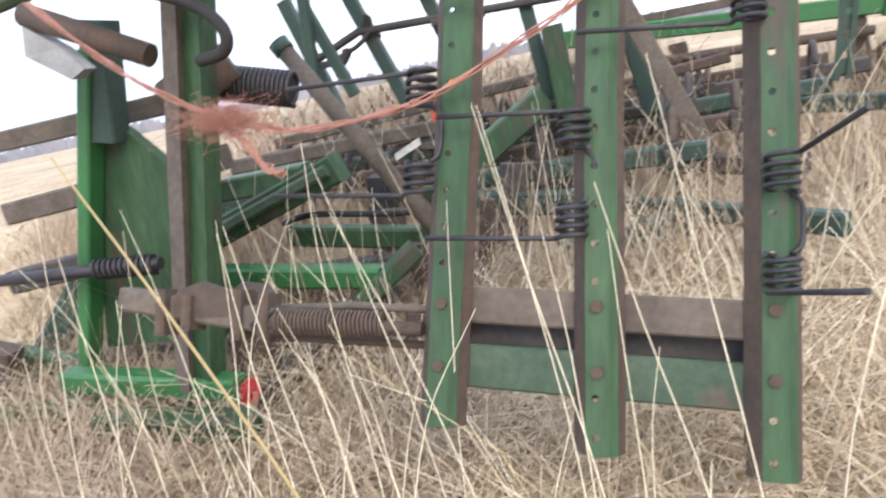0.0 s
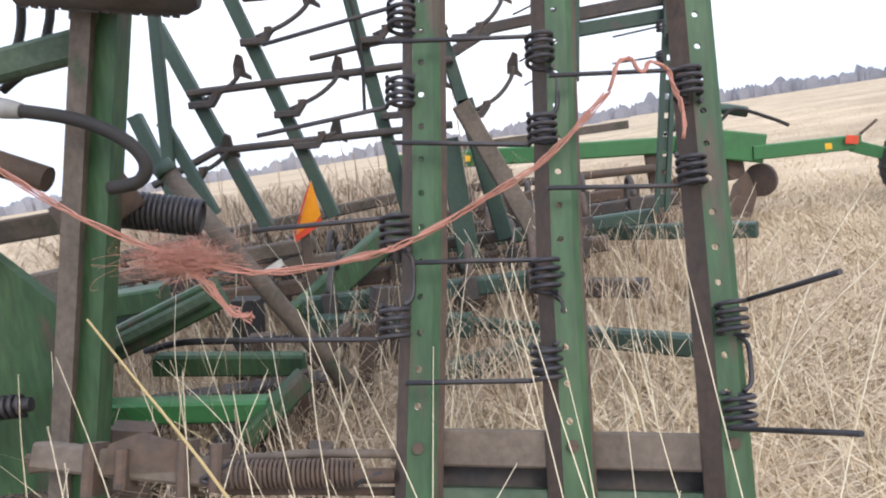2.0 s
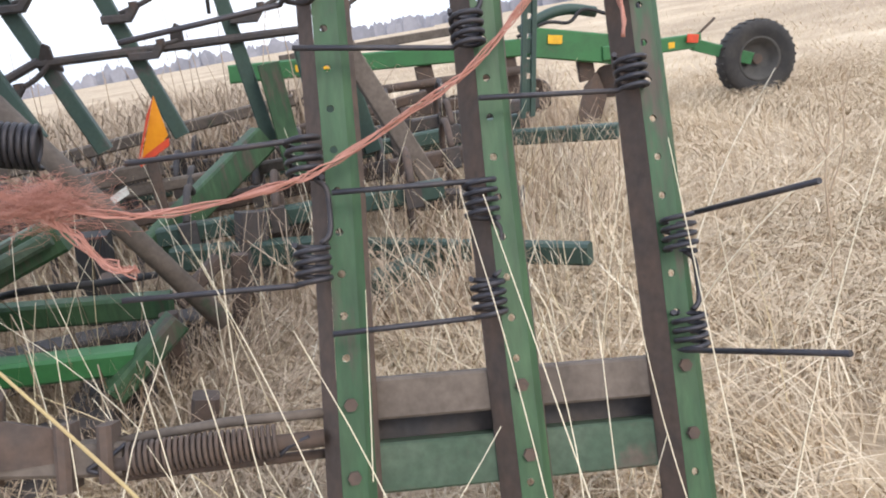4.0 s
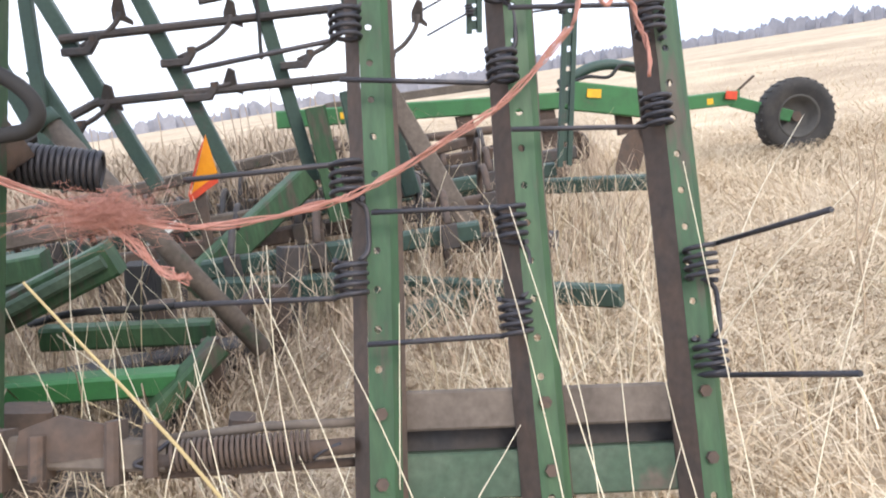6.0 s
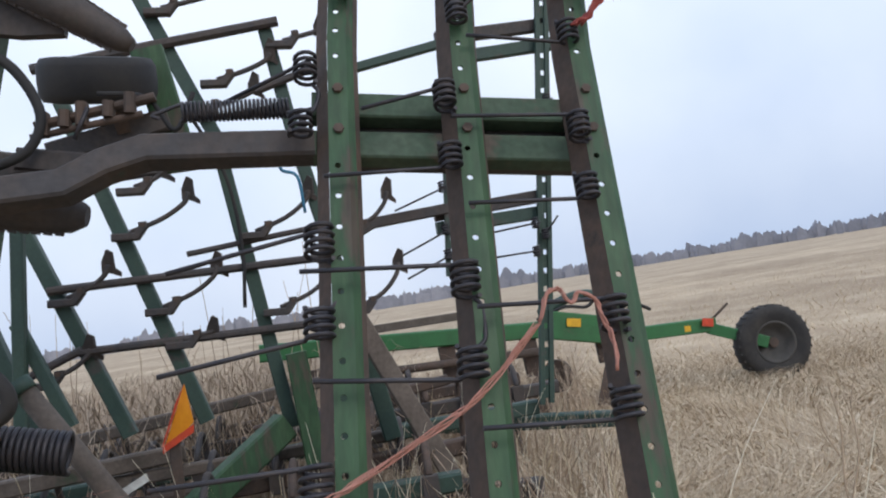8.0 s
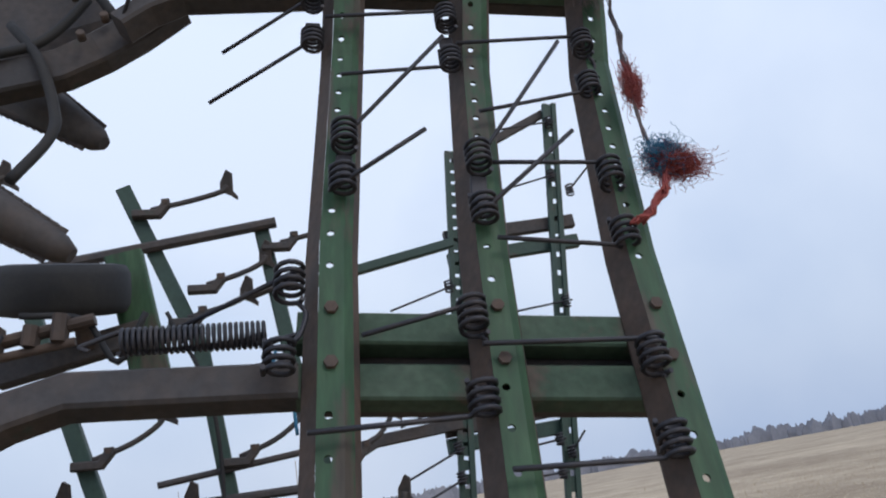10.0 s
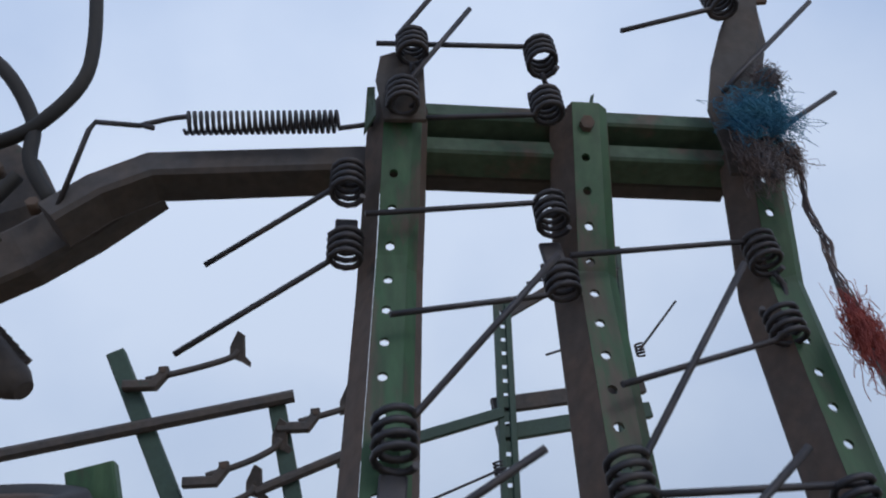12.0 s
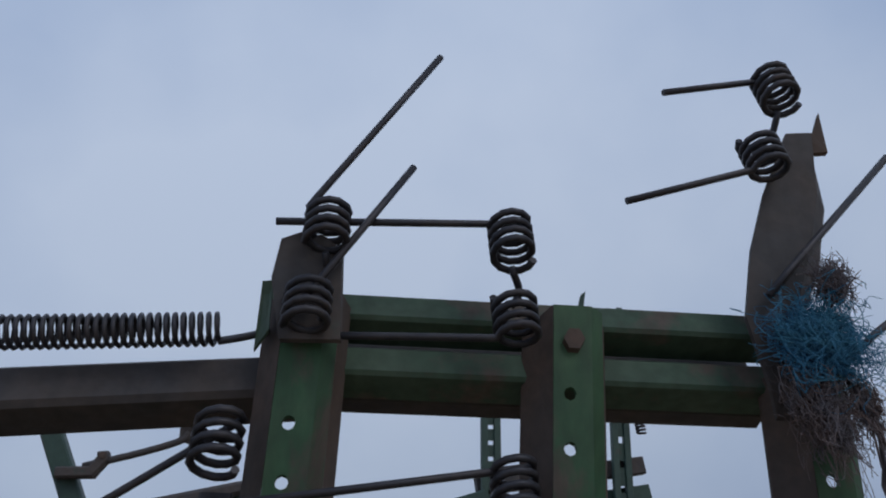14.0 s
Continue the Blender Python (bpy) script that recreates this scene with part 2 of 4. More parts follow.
def curve_pts(pts, steps=6):
    """Catmull-Rom through the points."""
    p = [Vector(q) for q in pts]
    p = [p[0] * 2 - p[1]] + p + [p[-1] * 2 - p[-2]]
    out = []
    for i in range(1, len(p) - 2):
        for s in range(steps):
            t = s / steps
            a, b, c, d = p[i - 1:i + 3]
            out.append(0.5 * ((2 * b) + (c - a) * t + (2 * a - 5 * b + 4 * c - d) * t * t + (3 * b - a - 3 * c + d) * t ** 3))
    return out + [p[-2]]


def helix(a, b, r, turns, per=10, phase=0.0):
    a, b = Vector(a), Vector(b)
    t = (b - a).normalized()
    ref = Vector((0, 1, 0)) if abs(t.y) < 0.9 else Vector((1, 0, 0))
    u = ref.cross(t).normalized()
    w = t.cross(u)
    n = int(turns * per)
    return [a.lerp(b, i / n) + (u * math.cos(phase + 2 * math.pi * i / per) + w * math.sin(phase + 2 * math.pi * i / per)) * r for i in range(n + 1)]


# ---- ground, far trees ----
ground = Shape()
edge = [0, 1, 2, 3.5, 5, 7, 10, 14, 20, 30, 45, 70, 110, 180, 300, 500, 900, 2500]
xs = [-e for e in reversed(edge[1:])] + edge
for y in xs:
    for x in xs:
        d = math.hypot(x, y)
        z = 0.05 * noise.noise(Vector((x * 0.7, y * 0.7, 0))) * min(1, d / 3) - 0.02
        z += max(0, min(1, (d - 60) / 300)) * max(0, x) / (d + 1) * -3.5 if d > 60 else 0
        ground.v.append(Vector((x, y, z)))
k = len(xs)
for j in range(k - 1):
    for i in range(k - 1):
        ground.f.append((j * k + i, j * k + i + 1, (j + 1) * k + i + 1, (j + 1) * k + i))
        ground.smooth.append(True)
single("ground", ground, EARTH, "dry straw-coloured field reaching to the horizon", "ground", "structure")


def tree_row(name, a0, a1, dist, high, step, seed):
    """A far ragged row of bare trees: many thin upright twig fans of uneven height."""
    rnd = random.Random(seed)
    s = Shape()
    a = a0
    while a < a1:
        d = dist * rnd.uniform(0.95, 1.08)
        env = 0.62 + 0.38 * noise.noise(Vector((a * 0.35, seed, 0))) + 0.25 * noise.noise(Vector((a * 1.7, seed, 3)))
        h = high * max(0.25, env) * rnd.uniform(0.8, 1.1)
        c = Vector((d * math.sin(radians(a)), d * math.cos(radians(a)), -0.5 - 3.5 * max(0, math.sin(radians(a))) * min(1, (d - 60) / 300)))
        side = Vector((math.cos(radians(a)), -math.sin(radians(a)), 0))
        w = h * rnd.uniform(0.12, 0.42)
        rim = [c - side * w]
        for f in (0.0, 0.2, 0.4, 0.6, 0.8, 1.0):
            rim.append(c + side * w * (f * 2 - 1) + Vector((0, 0, h * (0.6 + 0.4 * math.sin(math.pi * f)) * rnd.uniform(0.78, 1.08))))
        rim.append(c + side * w)
        s.sheet(rim, (0, 1.0, 0))
        a += step * rnd.uniform(0.6, 1.3)
    return single(name, s, HAZED_TREES, "far row of bare trees along the horizon, haze put into their pale blue-grey colour", "tree row", "stuff")


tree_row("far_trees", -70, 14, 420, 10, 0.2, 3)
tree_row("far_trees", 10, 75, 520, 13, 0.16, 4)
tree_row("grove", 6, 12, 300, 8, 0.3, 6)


def blades(name, count, area, height, width, seed, mat, label, lean=0.6, base=0.0, loose=False, keep=None):
    """Curved dry blades on the ground; area gives (x, y) pairs."""
    rng = np.random.default_rng(seed)
    xy = area(rng, count)
    if keep is not None:
        xy = xy[keep(xy)]
    n = len(xy)
    h = height * rng.uniform(0.35, 1.25, n)
    x, y = xy[:, 0], xy[:, 1]
    # blades of one patch are laid over the same way
    ang = 2.2 * np.sin(1.7 * x + 0.8 * y + 1.0) + 1.8 * np.cos(1.1 * y - 1.9 * x) + rng.normal(0, 0.85, n)
    if loose:
        ang = rng.uniform(0, 2 * np.pi, n)
    root = base * rng.uniform(0, 1, n) ** 1.5
    ln = lean * rng.uniform(0.1, 1.3, n) * h
    dirs = np.stack([np.cos(ang), np.sin(ang)], 1)
    tang = rng.uniform(0, 2 * np.pi, n)
    side = np.stack([np.cos(tang), np.sin(tang), np.zeros(n)], 1) * (width * rng.uniform(0.5, 1.3, n))[:, None]
    levels = [(0.0, 0.0, 1.0), (0.58, 0.25, 0.9), (0.92, 0.68, 0.65), (0.74, 1.12, 0.15)]
    v = np.zeros((n, 8, 3))
    for i, (fz, fl, fw) in enumerate(levels):
        c = np.zeros((n, 3))
        c[:, :2] = xy + dirs * (ln * fl)[:, None]
        c[:, 2] = h * fz * np.where(fl < 1, 1, 1 - 0.35 * rng.uniform(0, 1, n)) - 0.03 + root
        v[:, 2 * i] = c - side * fw
        v[:, 2 * i + 1] = c + side * fw
    q = np.array([[0, 1, 3, 2], [2, 3, 5, 4], [4, 5, 7, 6]])
    f = (np.arange(n)[:, None, None] * 8 + q[None]).reshape(-1, 4)
    me = bpy.data.meshes.new(name)
    me.vertices.add(n * 8)
    me.vertices.foreach_set("co", v.reshape(-1))
    me.loops.add(len(f) * 4)
    me.loops.foreach_set("vertex_index", f.reshape(-1))
    me.polygons.add(len(f))
    me.polygons.foreach_set("loop_start", np.arange(0, len(f) * 4, 4))
    me.polygons.foreach_set("loop_total", np.full(len(f), 4))
    me.update(calc_edges=True)
    me.materials.append(mat)
    return tagged(new(name, me), label, "grass", kind="stuff")


def disc(rmin, rmax, a0, a1, clumps=0, cx=-0.2, cy=-1.3):
    def area(rng, n):
        a = np.radians(rng.uniform(a0, a1, n))
        r = np.sqrt(rng.uniform(rmin ** 2, rmax ** 2, n)) if rmax < 12 else rmin * (rmax / rmin) ** rng.uniform(0, 1, n)
        p = np.stack([cx + r * np.sin(a), cy + r * np.cos(a)], 1)
        if clumps:
            c = p[rng.integers(0, n, clumps)]
            j = rng.integers(0, clumps, n)
            p = np.where(rng.uniform(0, 1, n)[:, None] < 0.75, c[j] + rng.normal(0, 0.09, (n, 2)), p)
        return p
    return area


def clear_of_camera(xy):
    return (xy[:, 1] > -0.75) & (np.hypot(xy[:, 0] + 0.2, xy[:, 1] + 1.4) > 0.9)


blades("field_grass", 100000, disc(0.8, 9, -45, 60, 1100), 0.15, 0.0026, 11, STRAW, "matted dry straw-coloured grass on the field", 2.4, keep=clear_of_camera)
blades("field_grass", 40000, disc(6, 45, -45, 60, 0), 0.085, 0.005, 12, STRAW_FAR, "dry straw-coloured grass further out on the field", 2.2)
def behind_path(xy):
    return np.hypot(xy[:, 0] + 0.15, xy[:, 1] + 1.2) > 0.75


blades("field_grass", 60000, disc(0.75, 9, 60, 315, 1100), 0.10, 0.0030, 22, STRAW, "matted dry straw-coloured grass where the path leads", 2.6, keep=behind_path)


def beside_frame(xy):
    """Most grass stands right of the frame, little inside it."""
    pick = np.random.default_rng(9).uniform(0, 1, len(xy))
    return clear_of_camera(xy) & ((xy[:, 0] > -0.35 + 0.25 * xy[:, 1]) | (pick < 0.22))


blades("long_grass", 12000, disc(0.9, 5.2, -42, 24, 300), 0.27, 0.0020, 13, STRAW, "long dry grass growing through the machine", 2.3, loose=True, keep=beside_frame)
blades("long_grass", 420, disc(0.9, 4.0, -45, 22, 0), 0.58, 0.0016, 14, STALK, "long pale dry grass stems", 0.8, keep=beside_frame)
blades("brown_weeds", 10000, disc(2.6, 9.0, -42, 19, 260), 0.52, 0.0024, 15, TWIG, "brown withered weeds behind the machine", 0.7)
blades("brown_weeds", 4500, disc(2.4, 5.6, -40, 12, 120), 0.34, 0.0022, 17, TWIG, "brown withered weeds between the frame rails", 1.2)
blades("withered_bushes", 7000, disc(4.5, 9.0, -27, 2, 130), 0.86, 0.0032, 23, TWIG, "withered brown bushes behind the machine", 0.75, loose=True)
blades("brown_weeds", 7000, disc(1.3, 3.2, -50, -8, 160), 0.26, 0.0022, 18, TWIG, "brown withered weeds under the machine", 1.6, keep=clear_of_camera)

# ---- the folded tine harrow close by ----
# its own frame: x along the cross channels, z along the bars, y away from the camera
LEAN = Matrix(((0.9907, 0.0, 0.1363, 0), (-0.0435, 0.9478, 0.3158, 0), (-0.1292, -0.3187, 0.9390, 0.85), (0, 0, 0, 1)))
harrow = thing("tine_harrow", "folded green spring-tine harrow section standing on edge, paint worn and dirty", "harrow", LEAN)

BAR_X = (-0.288, -0.030, 0.254)
CROSS_Z = (-0.40, 0.78, 1.68)
# how far each bar wanders sideways along its length
DRIFT = (((-0.6, -0.022), (0.0, 0.0), (0.95, 0.008), (1.5, 0.033), (1.8, 0.042)),
         ((-0.6, 0.006), (0.0, 0.0), (0.95, 0.014), (1.5, 0.044), (1.8, 0.058)),
         ((-0.6, 0.0), (0.0, 0.0), (0.95, -0.006), (1.5, 0.026), (1.8, 0.030)))


def bow(z):
    """The top of the harrow bends forward."""
    return -0.4 * max(0.0, z - 1.45)


def hole_strip(s, x0, x1, hx, z0, z1, holes, thick, r=0.0065):
    """A flat strip in the xz plane at y = 0 with round bolt holes."""
    zs = z0
    cell = 0.024
    for h in list(holes) + [None]:
        top = (h - cell / 2) if h is not None else z1
        if top > zs:
            s.sheet([(x0, 0, zs), (x1, 0, zs), (x1, 0, top), (x0, 0, top)], (0, thick, 0))
        if h is None:
            break
        zb, zt = h - cell / 2, h + cell / 2
        outer = [(x1, h), (x1, zt), (hx, zt), (x0, zt), (x0, h), (x0, zb), (hx, zb), (x1, zb)]
        inner = [(hx + r * math.cos(a), h + r * math.sin(a)) for a in [i * math.pi / 4 for i in range(8)]]
        base = len(s.v)
        for y in (0, thick):
            s.v += [Vector((x, y, z)) for x, z in outer] + [Vector((x, y, z)) for x, z in inner]
        for i in range(8):
            j = (i + 1) % 8
            s.f.append((base + i, base + j, base + 8 + j, base + 8 + i))
            s.f.append((base + 16 + i, base + 24 + i, base + 24 + j, base + 16 + j))
            s.f.append((base + 8 + i, base + 8 + j, base + 24 + j, base + 24 + i))
            s.smooth += [False] * 3
        zs = zt


def holes_between(z0, z1):
    """Bolt holes, closer together near the top."""
    out, z = [], z0 + 0.03
    while z < z1 - 0.02:
        if not any(abs(z - c) < (0.085 if c < 1 else 0.055) for c in CROSS_Z):
            out.append(z)
        z += 0.066 if z < 0.95 else 0.050
    return out


def bend(s, drift):
    """Give a straight bar its sideways drift and forward bow."""
    for p in s.v:
        for (za, xa), (zb, xb) in zip(drift, drift[1:]):
            if za <= p.z <= zb or (p.z > zb and zb == drift[-1][0]) or (p.z < za and za == drift[0][0]):
                p.x += xa + (xb - xa) * (p.z - za) / (zb - za)
                break
        p.y += bow(p.z)


for x0, z0, z1, drift in zip(BAR_X, (-0.57, -0.60, -0.62), (1.71, 1.70, 1.66), DRIFT):
    face, lip, edge_strip = Shape(), Shape(), Shape()
    hole_strip(face, x0 + 0.026, x0 + 0.066, x0 + 0.043, z0, z1, holes_between(z0, z1), 0.005)
    stops = (z0, 0.0, 0.5, 0.95, 1.2, 1.45, 1.55, z1)
    face.ribbon((x0 + 0.066, 0), (x0 + 0.080, 0.010), stops, 0.006)
    edge_strip.ribbon((x0 + 0.0785, 0.012), (x0 + 0.090, 0.040), stops, 0.006)
    lip.ribbon((x0 + 0.002, 0.045), (x0 + 0.0255, 0.0), stops, 0.006)
    for piece in (face, lip, edge_strip):
        bend(piece, drift)
    bar = part("bar", face, PAINT, harrow, "worn green perforated steel bar")
    part("flange", edge_strip, RUST, bar, "rust-brown outer flange")
    part("flange", lip, RUST, bar, "dirt-brown folded flange")

for zc, (ut, ub, lt, lb), mat in zip(CROSS_Z, ((-0.315, -0.382, -0.420, -0.500), (0.857, 0.798, 0.762, 0.700), (1.734, 1.700, 1.680, 1.645)), (DIRT, PAINT_FADED, PAINT_FADED)):
    up, low, web = Shape(), Shape(), Shape()
    fall = -0.022 if zc < 1 else 0.0
    yu, yl = (0.075, 0.075) if zc < 1 else (0.075 + bow(ut), 0.075 + bow(lt))
    x1 = 0.345 if zc < 1 else 0.325
    xa = -0.29 if zc < 1 else -0.245
    up.beam((xa, yu, (ut + ub) / 2), (x1, yu, (ut + ub) / 2 + fall), 0.05, ut - ub, bevel=0.004)
    low.beam((xa, yl, (lt + lb) / 2), (x1, yl, (lt + lb) / 2 + fall), 0.05, lt - lb, bevel=0.004)
    web.beam((xa + 0.01, yl + 0.043, (ut + lb) / 2), (0.31, yl + 0.043, (ut + lb) / 2 + fall), 0.03, (ut - lb) * 0.9, bevel=0.003)
    cc = part("cross_channel", up, mat, harrow, "green cross channel, upper rail")
    part("cross_channel", low, PAINT_FADED, harrow, "green cross channel, lower rail")
    part("web_plate", web, DARK, cc, "rusty web plate behind the rails")
    for x0 in BAR_X:
        for z in ((ut + ub) / 2, (lt + lb) / 2)[zc > 1:]:
            bolt = Shape().tube([(x0 + 0.046, 0.012, z), (x0 + 0.046, -0.008, z)], 0.011, 6, smooth=False)
            bend(bolt, DRIFT[BAR_X.index(x0)])
            part("bolt", bolt, RUST, harrow)


def tine(coils, ends, r=0.0255, wire=0.0046, turns=4.0, half=0.031, start=0.0):
    """A double spring tine: two coils on the bar's axis and a rod from the far end of each."""
    for (cx, cy, cz), tip, sign in zip(coils, ends, (1, -1)):
        inner, outer = (cx, cy, cz - sign * half), (cx, cy, cz + sign * half)
        h = helix(inner, outer, r, turns, 12, start if sign > 0 else 0.0)
        if tip is not None:
            last = h[-1]
            d = (Vector(tip) - last)
            h = h + [last + d * 0.04, last + d * 0.5, Vector(tip)]
        part("spring_tine", Shape().tube(h, wire, 7), STEEL, harrow)
    (ax, ay, az), (bx, by, bz) = coils
    if az > 1.6:
        part("tine_clip", Shape().tube(curve_pts([(ax, ay + r * 0.6, az - half), ((ax + bx) / 2 + 0.01, (ay + by) / 2 + 0.02, (az + bz) / 2), (bx, by + r * 0.6, bz + half)], 3), wire, 7), STEEL, harrow)
        return
    if ay < -0.025:
        part("tine_clip", Shape().beam((ax, -0.006, az - half), (bx, -0.006, bz + half), 0.03, 0.008, up=(0, 1, 0), bevel=0.002), STEEL, harrow)
        return
    link = Shape().tube(curve_pts([(ax + r * 0.6, ay + r * 0.6, az - half), (ax + r * 1.2, ay + 0.02, az - half - 0.015), ((ax + bx) / 2 + r * 1.3, (ay + by) / 2 + 0.022, (az + bz) / 2), (bx + r * 1.2, by + 0.02, bz + half + 0.015), (bx + r * 0.6, by + r * 0.6, bz + half)], 3), wire, 7)
    part("tine_clip", link, STEEL, harrow)


TINES = [
    # bar one
    (((-0.279, -0.013, 0.477), (-0.282, -0.016, 0.318)), ((-0.545, -0.045, 0.410), (-0.548, -0.05, 0.225))),
    (((-0.293, -0.025, 0.039), (-0.293, -0.030, -0.126)), ((-0.552, -0.045, 0.045), (-0.570, -0.045, -0.155))),
    (((-0.300, -0.012, 0.869), (-0.311, -0.012, 0.737)), ((-0.465, 0.05, 0.830), (-0.33, -0.05, 0.70))),
    (((-0.211, -0.030, 1.178), (-0.215, -0.030, 1.075)), ((-0.022, -0.10, 1.382), (-0.074, -0.10, 1.127))),
    (((-0.271, -0.053, 1.553), (-0.271, -0.018, 1.465)), ((-0.455, 0.038, 1.480), (-0.471, 0.05, 1.342))),
    # bar two
    (((-0.012, -0.017, 0.392), (-0.014, -0.022, 0.233)), ((-0.315, -0.05, 0.405), (-0.295, -0.05, 0.205))),
    (((-0.019, -0.018, -0.047), (-0.022, -0.015, -0.203)), ((-0.255, -0.05, -0.022), (-0.273, -0.05, -0.235))),
    (((-0.016, -0.012, 0.803), (-0.016, -0.012, 0.662)), ((-0.19, -0.03, 0.76), (-0.268, -0.03, 0.608))),
    (((0.028, -0.030, 1.130), (0.024, -0.030, 1.010)), ((0.205, -0.10, 1.378), (0.187, -0.10, 1.130))),
    (((0.003, -0.040, 1.521), (0.007, -0.012, 1.424)), ((-0.247, -0.049, 1.497), (-0.215, -0.03, 1.345))),
    # bar three
    (((0.266, -0.012, 0.316), (0.261, -0.012, 0.149)), ((0.000, -0.05, 0.327), (-0.012, -0.05, 0.110))),
    (((0.309, -0.020, -0.130), (0.309, -0.020, -0.290)), ((0.374, -0.307, -0.094), (0.363, -0.340, -0.318))),
    (((0.261, -0.012, 0.728), (0.256, -0.012, 0.588)), ((-0.010, -0.03, 0.742), (0.008, -0.03, 0.545))),
    (((0.277, -0.012, 1.110), (0.272, -0.012, 0.972)), ((0.050, -0.03, 1.117), (0.040, -0.03, 0.945))),
    (((0.293, -0.023, 1.476), (0.286, -0.012, 1.359)), ((0.020, -0.03, 1.452), (0.045, -0.03, 1.250))),
    # above the top channel
    (((-0.187, -0.149, 1.746), (-0.200, -0.117, 1.668)), ((-0.076, -0.229, 1.947), (-0.102, -0.176, 1.814))),
    (((0.000, -0.147, 1.742), (0.003, -0.116, 1.665)), ((-0.238, -0.149, 1.747), (-0.225, -0.085, 1.655))),
    (((0.319, -0.227, 1.942), (0.290, -0.193, 1.856)), ((0.181, -0.220, 1.926), (0.126, -0.167, 1.793))),
]
for coils, ends in TINES:
    if coils[0][2] > 1.3:
        tine(coils, ends, r=0.0205, wire=0.0040, half=0.026, start=math.pi if -0.19 < coils[0][0] < -0.18 else 0.0)
    elif coils[0][2] > 0.6:
        tine(coils, ends, r=0.0215, wire=0.0043, half=0.029)
    else:
        tine(coils, ends)
part("spring_tine", Shape().tube([(0.271, -0.130, 1.701), (0.300, -0.145, 1.730), (0.441, -0.197, 1.867)], 0.0042, 7), STEEL, harrow)
part("spring_tine", Shape().tube([(0.330, -0.10, 1.630), (0.379, -0.116, 1.667), (0.450, -0.130, 1.715)], 0.0042, 7), STEEL, harrow)

# torn ends above the top channel
torn = Shape()
torn.sheet([(-0.238, -0.118, 1.699), (-0.232, -0.134, 1.738), (-0.212, -0.137, 1.747), (-0.190, -0.136, 1.744), (-0.171, -0.131, 1.731), (-0.167, -0.096, 1.644), (-0.225, -0.095, 1.642)], (0.002, 0.006, 0.0))
part("torn_plate", torn, DARK, harrow, "bent dark steel plate on the bar's end")
lipend = Shape().sheet([(-0.252, -0.060, 1.655), (-0.236, -0.092, 1.655), (-0.238, -0.100, 1.712), (-0.249, -0.098, 1.712)], (0.0, 0.006, 0.0))
part("torn_plate", lipend, PAINT_FADED, harrow, "torn flange at the bar's end")
ear = Shape().sheet([(0.050, -0.096, 1.690), (0.074, -0.096, 1.694), (0.079, -0.104, 1.712), (0.084, -0.106, 1.715), (0.080, -0.096, 1.692), (0.078, -0.085, 1.672)], (0.0, 0.006, 0))
part("torn_plate", ear, PAINT_DARK, harrow, "bent corner of the bar's end")
ext = Shape()
rail = [(0.276, -0.060, 1.600, 0.084), (0.270, -0.078, 1.626, 0.082), (0.253, -0.107, 1.692, 0.070), (0.270, -0.136, 1.765, 0.088), (0.296, -0.162, 1.832, 0.082), (0.334, -0.192, 1.905, 0.040)]
rows = []
for x, y, z, w in rail:
    rows.append([(x, y, z), (x + w * 0.75, y - 0.004, z), (x + w, y + 0.020, z)])
for off in (0.0, 0.006):
    for r3 in rows:
        ext.v += [Vector((x, y + off, z)) for x, y, z in r3]
n3 = 3 * len(rows)
for i in range(len(rows) - 1):
    for k in range(2):
        a = 3 * i + k
        ext.f += [(a, a + 1, a + 4, a + 3), (n3 + a, n3 + a + 3, n3 + a + 4, n3 + a + 1)]
    for k in (0, 2):
        a = 3 * i + k
        ext.f.append((a, a + 3, n3 + a + 3, n3 + a))
ext.f += [(0, 1, n3 + 1, n3), (1, 2, n3 + 2, n3 + 1), (n3 - 3, n3 - 2, 2 * n3 - 2, 2 * n3 - 3), (n3 - 2, n3 - 1, 2 * n3 - 1, 2 * n3 - 2)]
ext.smooth += [False] * len(ext.f)
end = part("bent_bar_end", ext, DARK, harrow, "dark bent end of the outer bar")
part("torn_corner", Shape().sheet([(0.352, -0.180, 1.885), (0.383, -0.184, 1.886), (0.381, -0.204, 1.936), (0.370, -0.192, 1.910), (0.353, -0.191, 1.908)], (0, 0.006, 0)), RUST, end)

